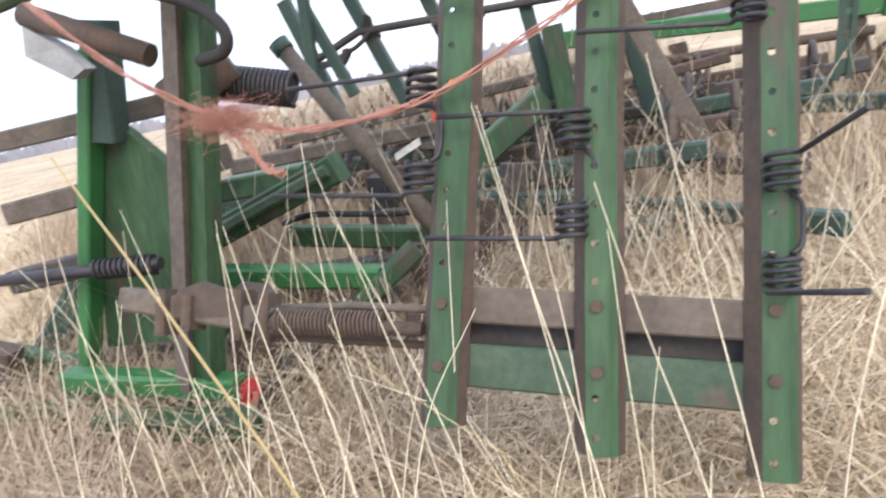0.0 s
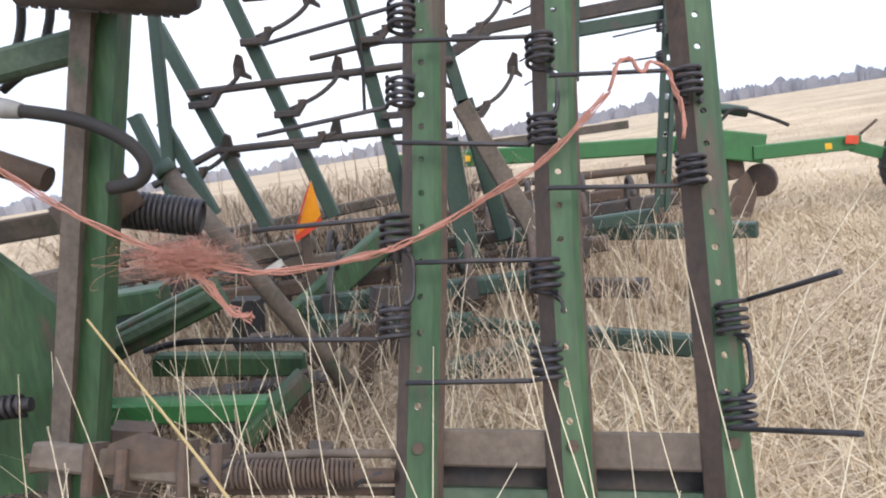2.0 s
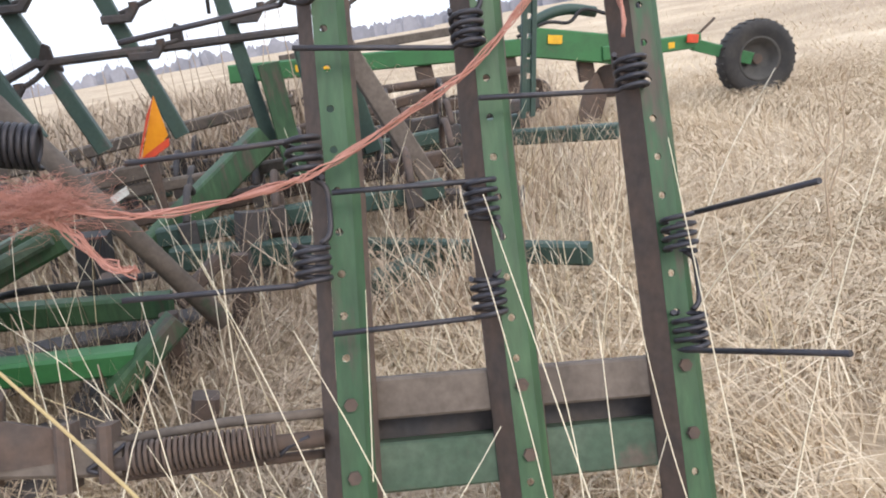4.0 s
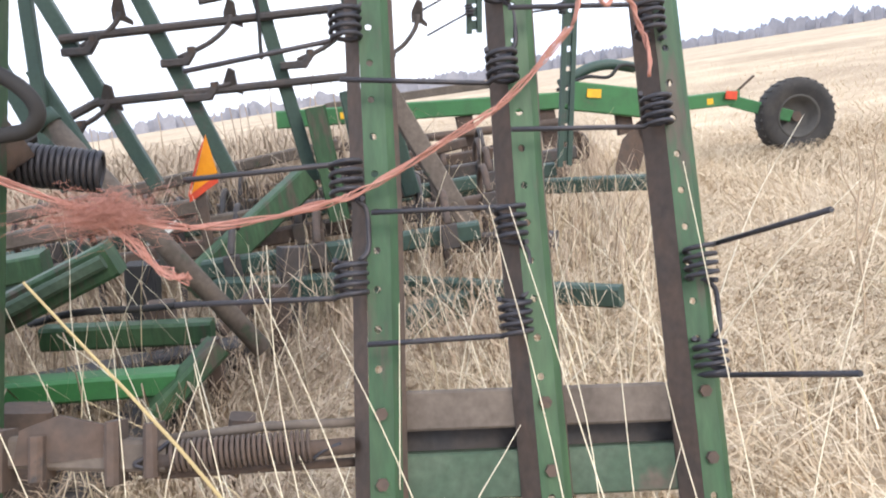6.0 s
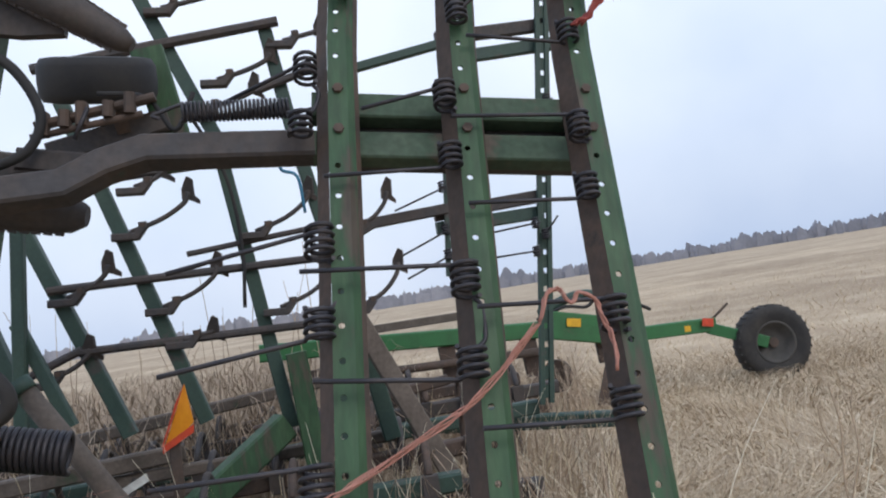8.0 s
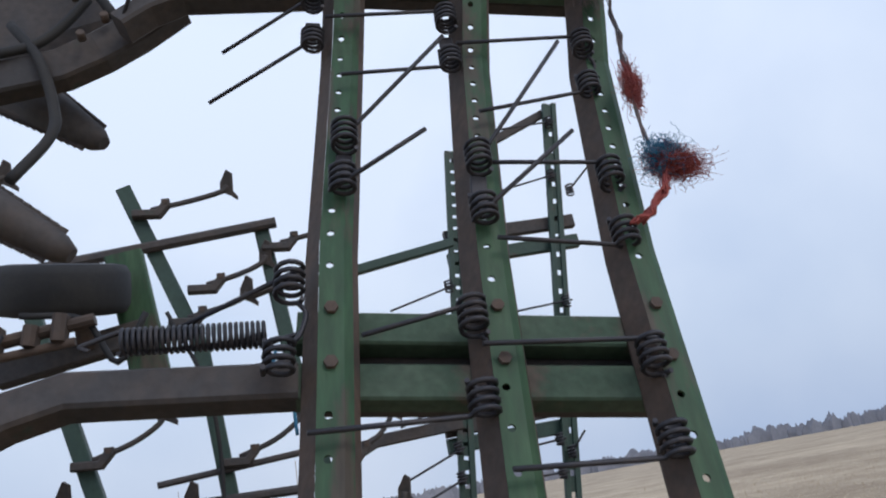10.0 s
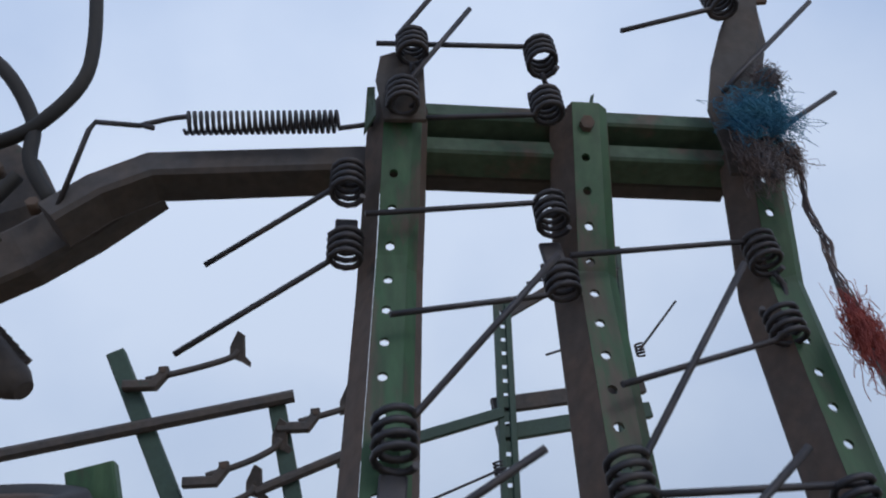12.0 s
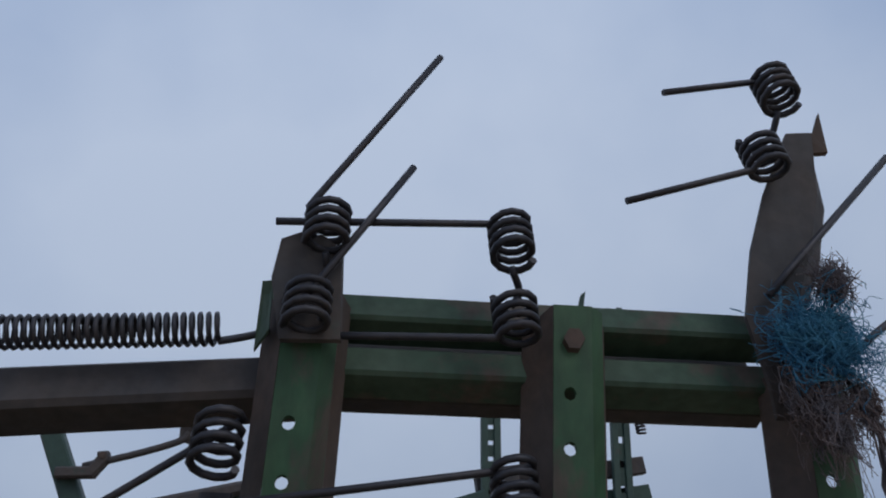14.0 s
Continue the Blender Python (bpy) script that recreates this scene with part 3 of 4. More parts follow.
# arms and tension springs
for pts, h, spring, sr in (
    (((-0.60, 0.05, -0.392), (-0.70, 0.06, -0.385), (-0.98, 0.07, -0.355)), 0.050, ((-0.596, 0.02, -0.392), (-0.372, 0.02, -0.392)), 0.0235),
    (((-0.285, 0.07, 0.730), (-0.62, 0.07, 0.722), (-0.70, 0.07, 0.690), (-0.77, 0.07, 0.645), (-0.95, 0.07, 0.62)), 0.060, ((-0.550, 0.03, 0.791), (-0.335, 0.03, 0.801)), 0.019),
    (((-0.20, 0.005, 1.656), (-0.545, 0.012, 1.624), (-0.610, 0.020, 1.585), (-0.66, 0.03, 1.538)), 0.050, ((-0.500, -0.055, 1.664), (-0.288, -0.060, 1.678)), 0.0155),
):
    arm = Shape().sweep(pts, 0.06, h)
    part("support_arm", arm, DIRT if pts[0][2] < 0 else DARK, harrow, "dirty brown box-section support arm")
    coil = Shape().tube(helix(spring[0], spring[1], sr, 26, 10), 0.0034 if pts[0][2] < 1 else 0.0026, 6)
    sp = part("tension_spring", coil, RUST if pts[0][2] < 0 else STEEL, harrow, "long dark tension spring")
    a, b = Vector(spring[0]), Vector(spring[1])
    hook = Shape().tube(curve_pts([b + Vector((0, 0, -sr)), b + Vector((0.02, 0, -0.01)), b + Vector((0.05, 0.0, 0.0))], 4), 0.004, 6)
    part("hook", hook, STEEL, sp)
    hook = Shape().tube(curve_pts([a + Vector((0, 0, sr)), a + Vector((-0.02, 0, 0.01)), a + Vector((-0.04, 0, 0.0)), a + Vector((-0.055, 0, -0.008)), a + Vector((-0.04, 0, -0.015))], 4), 0.004, 6)
    part("hook", hook, STEEL, sp)
# spring rods and bracket of the lowest arm
part("spring_rod", Shape().tube([(-0.63, 0.03, -0.398), (-0.30, 0.03, -0.398)], 0.014, 9), RUST, harrow, "rusty rod inside the spring")
part("guide_rod", Shape().tube([(-0.62, 0.05, -0.368), (-0.45, 0.05, -0.358), (-0.285, 0.05, -0.362)], 0.008, 8), DIRT, harrow, "dirty guide rod above the spring")
part("guide_rod", Shape().tube([(-0.62, 0.07, -0.425), (-0.285, 0.07, -0.43)], 0.008, 8), RUST, harrow)
for x, h in ((-0.625, 0.075), (-0.685, 0.09), (-0.80, 0.06), (-0.86, 0.085)):
    part("bracket", Shape().beam((x, 0.045, -0.385 - h / 2), (x, 0.045, -0.375 + h / 2), 0.07, 0.022, up=(1, 0, 0)), RUST, harrow, "rusty bracket")
part("bracket", Shape().sheet([(-0.84, 0.03, -0.39), (-0.66, 0.03, -0.385), (-0.70, 0.03, -0.335), (-0.77, 0.03, -0.315), (-0.83, 0.03, -0.335)], (0, 0.012, 0)), RUST, harrow, "rusty cast bracket")
rod = Shape().tube([(-0.545, -0.054, 1.660), (-0.560, -0.054, 1.655), (-0.620, -0.053, 1.660), (-0.626, -0.050, 1.645), (-0.650, 0.0, 1.545)], 0.0038, 7)
part("hook_rod", rod, STEEL, harrow)

# ---- twine on the harrow ----


def twine(name, pts, strands, r, spread, mat, label, seed, parent_m=LEAN):
    rnd = random.Random(seed)
    s = Shape()
    base = curve_pts(pts, 6)
    for k in range(strands):
        ph, sp = rnd.uniform(0, 6.28), spread * rnd.uniform(0.3, 1.2)
        line = [p + Vector((rnd.gauss(0, 1), rnd.gauss(0, 1), rnd.gauss(0, 1))) * sp * 0.12 + Vector((math.cos(ph + i * 0.7), math.sin(ph * 2 + i * 0.5), math.sin(ph + i * 0.7))) * sp for i, p in enumerate(base)]
        s.tube(line, r * rnd.uniform(0.6, 1.2), 5)
    ob = thing(name, label, "twine", parent_m)
    part("strand", s, mat, ob)["kind"] = "stuff"
    return ob


def tangle(name, centre, size, strands, r, mat, label, seed):
    """A frayed knot: many short loops round a centre."""
    rnd = random.Random(seed)
    s = Shape()
    c = Vector(centre)
    for k in range(strands * 8):
        # short curled fibres, closer together at the middle
        q = c + Vector([rnd.gauss(0, v * 0.68) for v in size])
        step = Vector([rnd.gauss(0, v * 0.55) for v in size])
        p = [q]
        for _ in range(5):
            step = step * 0.6 + Vector([rnd.gauss(0, v * 0.45) for v in size])
            p.append(p[-1] + step - (p[-1] - c) * 0.22)
        s.tube(curve_pts(p, 3), r * rnd.uniform(0.2, 0.5), 4)
    ob = thing(name, label, "twine", LEAN)
    part("strand", s, mat, ob)["kind"] = "stuff"
    return ob


twine("orange_twine", [(-1.2, -0.02, 0.28), (-0.95, -0.05, 0.12), (-0.75, -0.06, 0.02), (-0.60, -0.06, -0.025), (-0.49, -0.06, -0.034), (-0.325, -0.06, -0.005), (-0.263, -0.05, 0.018), (-0.10, -0.05, 0.108), (0.006, -0.045, 0.183), (0.11, -0.04, 0.296)], 8, 0.0014, 0.0055, TWINE, "frayed orange baler twine strung between the harrow bars", 5)
twine("orange_twine", [(0.11, -0.05, 0.296), (0.13, -0.06, 0.345), (0.152, -0.06, 0.35), (0.17, -0.06, 0.325), (0.19, -0.06, 0.345), (0.22, -0.05, 0.33), (0.235, -0.04, 0.29), (0.245, -0.045, 0.25), (0.242, -0.04, 0.20)], 5, 0.0022, 0.003, TWINE, "orange twine looped round a tine and knotted", 6)
twine("orange_twine", [(-0.70, -0.06, 0.0), (-0.64, -0.06, -0.045), (-0.58, -0.06, -0.10), (-0.54, -0.06, -0.12)], 12, 0.0012, 0.010, TWINE, "loose frayed tail of orange twine", 7)
tangle("orange_twine_knot", (-0.67, -0.06, -0.01), (0.04, 0.015, 0.016), 70, 0.0007, TWINE, "frayed knot of orange baler twine", 8)
tangle("blue_twine_knot", (0.312, -0.125, 1.650), (0.020, 0.012, 0.020), 130, 0.0010, TWINE_BLUE, "frayed knot of blue twine on the bar", 9)
tangle("grey_twine_knot", (0.332, -0.150, 1.705), (0.008, 0.008, 0.012), 60, 0.0010, TWINE_GREY, "weathered grey twine knot", 10)
tangle("grey_twine_knot", (0.300, -0.100, 1.585), (0.012, 0.010, 0.024), 80, 0.0011, TWINE_GREY, "weathered grey-brown twine wound on the bar", 16)
twine("grey_twine", [(0.335, -0.11, 1.640), (0.348, -0.094, 1.559), (0.356, -0.068, 1.495), (0.359, -0.055, 1.42), (0.358, -0.05, 1.345)], 9, 0.0016, 0.005, TWINE_GREY, "weathered twisted twine hanging from the bar", 11)
tangle("grey_twine_knot", (0.345, -0.100, 1.590), (0.007, 0.007, 0.014), 50, 0.0010, TWINE_GREY, "small weathered knot in the hanging twine", 18)
tangle("red_twine_knot", (0.355, -0.05, 1.310), (0.008, 0.008, 0.024), 80, 0.0012, TWINE_RED, "faded red twine wrapped on the bar", 12)
twine("grey_twine", [(0.352, -0.05, 1.285), (0.347, -0.05, 1.22), (0.350, -0.05, 1.150)], 7, 0.0016, 0.004, TWINE_GREY, "weathered twine between two knots", 13)
tangle("blue_twine_knot", (0.368, -0.05, 1.118), (0.015, 0.012, 0.015), 120, 0.0010, TWINE_BLUE, "frayed blue twine bundle on the bar's edge", 14)
tangle("red_twine_knot", (0.392, -0.05, 1.098), (0.020, 0.012, 0.013), 120, 0.0010, TWINE_RED, "frayed red twine bundle on the bar's edge", 15)
twine("red_twine", [(0.372, -0.05, 1.085), (0.345, -0.05, 1.03), (0.311, -0.05, 0.985), (0.281, -0.045, 0.965)], 16, 0.0022, 0.008, TWINE_RED, "red twine tail tied round the bar", 17)

# ---- folded wing frame of the cultivator behind ----
wing = thing("cultivator_wing", "folded green cultivator wing frame with rusty shanks and sweeps", "cultivator")
GY = 2.6
for a, b, w in (
    ((-1.66, 1.46), (-1.49, 0.85), 0.066), ((-1.46, 1.88), (-1.10, 0.80), 0.066), ((-1.20, 2.40), (-0.755, 0.80), 0.066),
    ((-0.80, 2.93), (-0.52, 2.15), 0.068), ((-0.52, 2.15), (-0.37, 0.70), 0.066), ((-0.21, 2.69), (-0.14, 2.05), 0.066), ((-0.14, 2.05), (0.0, 1.20), 0.066), ((0.0, 1.28), (0.10, 0.55), 0.085),
):
    part("frame_tube", Shape().beam((a[0], GY, a[1]), (b[0], GY, b[1]), 0.07, w, up=(1, 0, 0)), PAINT_DARK, wing, "dark green upright frame tube")
for a, b, r in (
    ((-1.30, 2.56), (-0.14, 2.68), 0.027), ((-1.10, 2.00), (-0.13, 2.02), 0.022), ((-1.36, 1.52), (-0.03, 1.48), 0.023),
    ((-1.26, 1.22), (-0.08, 1.165), 0.023), ((-1.62, 1.10), (-1.25, 1.23), 0.022), ((-0.73, 1.595), (-0.03, 1.64), 0.016),
    ((-0.30, 2.34), (0.05, 2.44), 0.022),
):
    part("frame_rail", Shape().beam((a[0], GY - 0.05, a[1]), (b[0], GY - 0.05, b[1]), r * 1.7, r * 1.7, bevel=0.012), DARK, wing, "grimy brown-grey cross rail")


def shank(x, z, dx, dz):
    """Clamp tube, bracket, curved spring shank and a V-shaped sweep at its end."""
    y = GY - 0.06
    s = Shape().sweep([(x - 0.02, y, z - 0.02), (x + 0.09, y, z - 0.028), (x + 0.125, y, z + 0.012), (x + 0.125, y, z + 0.035)], 0.05, 0.036, up=(-0.3, 0, 1))
    sh = part("shank", s, DARK, wing, "grimy shank clamp")
    arm = curve_pts([(x + 0.06, y, z - 0.005), (x + 0.10 + (dx - 0.1) * 0.45, y, z + 0.005 + dz * 0.22), (x + dx * 0.92, y, z + dz * 0.66), (x + dx, y, z + dz)], 4)
    part("shank_arm", Shape().tube(arm, 0.0125, 6), DARK, sh)
    part("bolt", Shape().tube([(x + 0.125, y - 0.03, z + 0.02), (x + 0.125, y + 0.03, z + 0.02)], 0.012, 6), RUST, sh)
    e = Vector((x + dx, y, z + dz))
    sw = Shape()
    sw.sheet([e + Vector((-0.035, 0.0, -0.035)), e + Vector((0.018, 0, -0.020)), e + Vector((0.022, -0.03, 0.052)), e + Vector((0.002, -0.035, 0.068)), e + Vector((-0.030, -0.01, 0.015))], (0.008, 0.012, 0))
    sw.sheet([e + Vector((-0.025, 0, -0.030)), e + Vector((0.018, 0, -0.018)), e + Vector((0.045, 0.03, -0.045)), e + Vector((0.042, 0.035, -0.062)), e + Vector((0.01, 0.01, -0.045))], (0.0, 0.012, 0.006))
    part("sweep", sw, DARK, sh, "worn dark cultivator sweep")


for x, z, dx, dz in ((-1.03, 1.74, 0.35, 0.15), (-0.46, 1.66, 0.34, 0.16), (-0.93, 1.37, 0.33, 0.15), (-0.40, 1.28, 0.30, 0.12),
                     (-0.53, 2.42, 0.33, 0.10), (-0.02, 1.22, 0.28, 0.18), (0.0, 1.60, 0.26, 0.16), (-1.48, 1.12, 0.27, 0.11),
                     (-0.74, 2.80, 0.40, 0.08), (-0.19, 2.58, 0.25, 0.04), (-0.62, 2.28, 0.32, 0.08), (-1.34, 1.48, 0.26, 0.12), (-1.62, 2.98, 0.34, 0.04),
                     (-0.98, 1.95, 0.20, 0.06), (-0.86, 1.20, 0.2, 0.02)):
    shank(x, z, dx, dz)
part("hose", Shape().tube(curve_pts([(-0.64, GY - 0.1, 2.30), (-0.50, GY - 0.12, 1.95), (-0.47, GY - 0.1, 1.60), (-0.50, GY - 0.1, 1.30)], 5), 0.010, 6), BLACK, wing)
part("hose", Shape().tube(curve_pts([(-0.20, GY - 0.3, 2.05), (-0.24, GY - 0.3, 1.90), (-0.17, GY - 0.3, 1.85), (-0.16, GY - 0.3, 1.68)], 5), 0.008, 6), TWINE_BLUE, wing)

# braces at the wing's foot
for a, b, w, m in (((-0.03, 2.4, 1.25), (0.32, 2.3, 0.35), 0.09, DIRT), ((-0.12, 2.5, 1.10), (-0.10, 2.5, 0.45), 0.11, PAINT_DARK), ((-0.30, 2.5, 1.05), (-0.28, 2.5, 0.5), 0.10, PAINT)):
    part("brace", Shape().beam(a, b, 0.07, w, up=(1, 0, 0)), m, wing)

# ---- second harrow on the far wing ----
far = thing("far_tine_harrow", "second dark green tine harrow standing on edge behind", "harrow")
FY = 3.0
for a, b in (((0.88, 3.17), (0.62, 1.30)), ((1.52, 3.42), (1.03, 0.50))):
    n = 28
    s = Shape()
    pa, pb = Vector((a[0], FY, a[1])), Vector((b[0], FY, b[1]))
    t = (pb - pa)
    wv = Vector((0.042, 0, 0))
    for side in (-1, 1):
        s.beam(pa + wv * side * 0.66, pb + wv * side * 0.66, 0.03, 0.028, up=(1, 0, 0), bevel=0.002)
    for i in range(n):
        s.beam(pa + t * (i / n), pa + t * ((i + 0.72) / n), 0.006, 0.030, up=(1, 0, 0), bevel=0.001)
    s.beam(pa + wv * 1.0 + Vector((0, 0.03, 0)), pb + wv * 1.0 + Vector((0, 0.03, 0)), 0.07, 0.006, up=(1, 0, 0), bevel=0.001)
    part("bar", s, PAINT_DARK, far, "dark perforated steel bar")
for za, zb, m in ((2.68, 2.70, DARK), (2.55, 2.58, PAINT_DARK), (1.66, 1.68, DARK), (1.58, 1.585, PAINT_DARK)):
    part("cross_channel", Shape().beam((0.58 + 0.18 * (za > 2), FY + 0.06, za), (1.22 + 0.30 * (za > 2), FY + 0.06, zb), 0.05, 0.075), m, far)
part("support_arm", Shape().beam((0.02, FY, 2.50), (0.78, FY, 2.63), 0.05, 0.05), PAINT_DARK, far)
part("support_arm", Shape().sweep([(-0.04, FY, 1.55), (0.22, FY, 1.66), (0.66, FY, 1.68)], 0.05, 0.06), DARK, far)
part("brace", Shape().beam((0.88, FY, 3.10), (1.52, FY + 0.05, 3.40), 0.03, 0.05), DARK, far)
for x, z, dx, dz in ((0.74, 2.38, -0.36, -0.10), (0.70, 2.08, -0.36, -0.11), (0.66, 1.80, -0.32, -0.10), (0.64, 1.56, -0.30, -0.11), (0.63, 1.42, -0.28, -0.10),
                     (1.50, 3.28, -0.50, -0.05), (1.44, 2.95, -0.42, -0.09), (1.36, 2.22, -0.36, -0.03), (1.28, 1.90, -0.34, -0.04), (1.16, 1.52, -0.30, -0.02), (1.14, 1.36, -0.30, 0.0),
                     (1.50, 2.85, 0.24, 0.22), (1.24, 1.85, 0.08, 0.09), (1.18, 1.45, 0.08, 0.09)):
    s = Shape().tube(helix((x - 0.03 if dx < 0 else x, FY - 0.05, z - 0.03), (x - 0.03 if dx < 0 else x, FY - 0.05, z + 0.03), 0.02, 4, 8), 0.0055, 5)
    s.tube([(x, FY - 0.06, z), (x + dx, FY - 0.08, z + dz)], 0.006, 5)
    part("spring_tine", s, STEEL, far)

# ---- wing hinge, posts and lift gear beside the harrow ----
gear = thing("lift_gear", "green and rusty lift gear with posts, plates, springs and hoses", "machine part")
post = Shape().sheet([(-1.300, 0.5, 0.20), (-1.222, 0.47, 0.20), (-0.868, 0.47, 1.52), (-0.932, 0.5, 1.54)], (0, 0.09, 0))
part("post", post, PAINT, gear, "green upright post")
post = Shape().sheet([(-1.352, 0.49, 0.20), (-1.292, 0.465, 0.20), (-0.924, 0.465, 1.54), (-0.980, 0.49, 1.56)], (0, 0.10, 0))
part("post_side", post, DIRT, gear, "dirt-brown side of the post")
part("post_plate", Shape().beam((-1.31, 0.44, 0.46), (-1.11, 0.44, 0.46), 0.02, 0.05), RUST, gear, "bolted strap")
plate = Shape().sheet([(-1.77, 0.75, 0.28), (-1.30, 0.72, 0.28), (-1.22, 0.72, 0.72), (-1.46, 0.74, 0.98), (-1.60, 0.75, 0.98)], (0, 0.05, 0))
part("side_plate", plate, PAINT, gear, "large green side plate")
part("plate_edge", Shape().beam((-1.81, 0.70, 0.25), (-1.46, 0.70, 1.22), 0.08, 0.045, up=(1, 0, 0)), BRIGHT, gear)
part("post", Shape().beam((-1.50, 0.72, 0.95), (-1.42, 0.72, 1.30), 0.09, 0.09, up=(1, 0, 0)), PAINT_DARK, gear, "dark green upright post")
part("tie_bar", Shape().beam((-2.30, 0.9, 1.02), (-1.22, 0.9, 1.03), 0.05, 0.070), DIRT, gear, "dirty tie bar")
part("tie_bar", Shape().beam((-1.95, 0.64, 1.39), (-0.97, 0.56, 1.462), 0.06, 0.078, bevel=0.012), PAINT_FADED, gear, "faded grey-green tie beam")
part("strut", Shape().beam((-1.33, 2.2, 1.90), (-1.43, 2.2, 0.95), 0.05, 0.052, up=(1, 0, 0)), PAINT_DARK, gear, "dark green upright strut")
part("strut", Shape().beam((-1.41, 2.24, 1.38), (-1.25, 2.24, 0.92), 0.05, 0.052, up=(1, 0, 0)), PAINT_DARK, gear, "dark green sloping strut")
# lower spring cylinder and its pivot
piv = part("pivot", Shape().tube([(-1.50, 0.52, 1.33), (-1.135, 0.50, 1.145)], 0.033, 12).tube([(-1.15, 0.55, 1.02), (-0.98, 0.62, 1.10)], 0.06, 12), RUST, gear, "rusty pivot tube")
spring = Shape().tube([(-1.06, 0.66, 1.05), (-0.84, 0.66, 0.985)], 0.040, 12)
spring.tube(helix((-1.06, 0.66, 1.05), (-0.83, 0.66, 0.985), 0.046, 17, 12), 0.0075, 6)
part("coil_spring", spring, STEEL, gear, "dark compression spring")
part("hose", Shape().tube(curve_pts([(-1.45, 0.50, 1.40), (-1.28, 0.45, 1.355), (-1.147, 0.42, 1.315), (-1.0, 0.42, 1.268), (-0.90, 0.42, 1.205), (-0.863, 0.42, 1.145), (-0.89, 0.43, 1.105), (-0.97, 0.45, 1.10)], 6), 0.0165, 10), BLACK, gear, "thick black hydraulic hose")
part("hose_fitting", Shape().tube([(-1.32, 0.46, 1.368), (-1.16, 0.424, 1.319), (-1.12, 0.42, 1.306)], [0.026, 0.025, 0.019], 10), GREY, gear)
part("hose_clip", Shape().sheet([(-1.50, 0.5, 1.30), (-1.40, 0.5, 1.22), (-1.33, 0.48, 1.15), (-1.38, 0.48, 1.13), (-1.52, 0.5, 1.22)], (0, 0.05, 0)), GREY, gear)
part("coil_spring", Shape().tube(helix((-1.60, 0.60, 0.58), (-1.38, 0.60, 0.57), 0.028, 11, 10), 0.007, 6).tube([(-2.2, 0.6, 0.60), (-1.36, 0.6, 0.57)], 0.02, 8), STEEL, gear)
# upper yoke and arms at the wing pivot
for a, b, w, h, m in (((-1.25, 0.5, 1.84), (-0.86, 0.5, 1.63), 0.10, 0.09, DARK), ((-0.96, 0.5, 1.66), (-0.70, 0.5, 1.59), 0.08, 0.07, DARK),
                      ((-0.80, 0.48, 1.64), (-0.62, 0.48, 1.60), 0.05, 0.05, DARK)):
    part("yoke_arm", Shape().beam(a, b, w, h), m, gear, "dark rusty yoke arm")
part("post", Shape().beam((-0.965, 0.52, 1.50), (-0.79, 0.52, 2.12), 0.06, 0.075, up=(1, 0, 0)), PAINT_FADED, gear, "faded green upper post")
# adjusting screw with clamps beside the arm
part("screw_rod", Shape().beam((-0.75, 0.45, 1.700), (-0.50, 0.45, 1.736), 0.03, 0.018).tube([(-0.76, 0.44, 1.675), (-0.53, 0.44, 1.700)], 0.008, 7), RUST, gear, "rusty adjusting screw")
for x, z, h in ((-0.735, 1.700, 0.05), (-0.69, 1.706, 0.036), (-0.655, 1.712, 0.05), (-0.60, 1.716, 0.034), (-0.555, 1.724, 0.045)):
    part("clamp", Shape().beam((x, 0.44, z - h / 2), (x + 0.006, 0.44, z + h / 2), 0.04, 0.022, up=(1, 0, 0)), RUST, gear)
part("rod", Shape().tube([(-0.635, 0.42, 1.72), (-0.67, 0.42, 1.655)], 0.005, 6), STEEL, gear)


def ribbed_jaw(a, b, r0, r1, parent, label):
    """Tapered cylinder with a toothed rib along it and a ring of coils."""
    a, b = Vector(a), Vector(b)
    s = Shape().tube([a, a.lerp(b, 0.55), a.lerp(b, 0.93), b], [r0, (r0 + r1) / 2, r1, r1 * 0.55], 14)
    body = part("pivot_tube", s, DARK, parent, label)
    d = (b - a).normalized()
    side = Vector((0, -1, 0)).cross(d).normalized()
    for sg in (-1, 1):
        teeth = Shape().beam(a + side * sg * r0 * 0.95, a.lerp(b, 0.9) + side * sg * r1, 0.010, 0.008)
        for k in range(16):
            f = 0.04 + 0.056 * k
            c, r = a.lerp(b, f), r0 + (r1 - r0) * f
            teeth.beam(c + side * sg * r * 0.9, c + side * sg * (r + 0.006), 0.007, 0.018)
        part("rib", teeth, DARK, body)


ribbed_jaw((-0.80, 0.44, 2.06), (-0.530, 0.44, 1.850), 0.052, 0.026, gear, "dark toothed pivot cylinder")
ribbed_jaw((-1.06, 0.42, 1.60), (-0.665, 0.42, 1.490), 0.060, 0.040, gear, "rusty toothed pivot cylinder")
part("pivot_jaw", Shape().sheet([(-0.92, 0.46, 2.05), (-0.74, 0.46, 2.03), (-0.66, 0.46, 1.94), (-0.67, 0.46, 1.90), (-0.76, 0.46, 1.905), (-0.92, 0.46, 1.94)], (0, 0.03, 0)), DARK, gear, "dark forked jaw plate")
part("hose", Shape().tube(curve_pts([(-0.90, 0.42, 1.90), (-0.826, 0.42, 1.869), (-0.764, 0.42, 1.811), (-0.729, 0.42, 1.717), (-0.761, 0.42, 1.645), (-0.834, 0.42, 1.617), (-0.90, 0.42, 1.61)], 6), 0.011, 8), BLACK, gear, "thick dusty hydraulic hose")
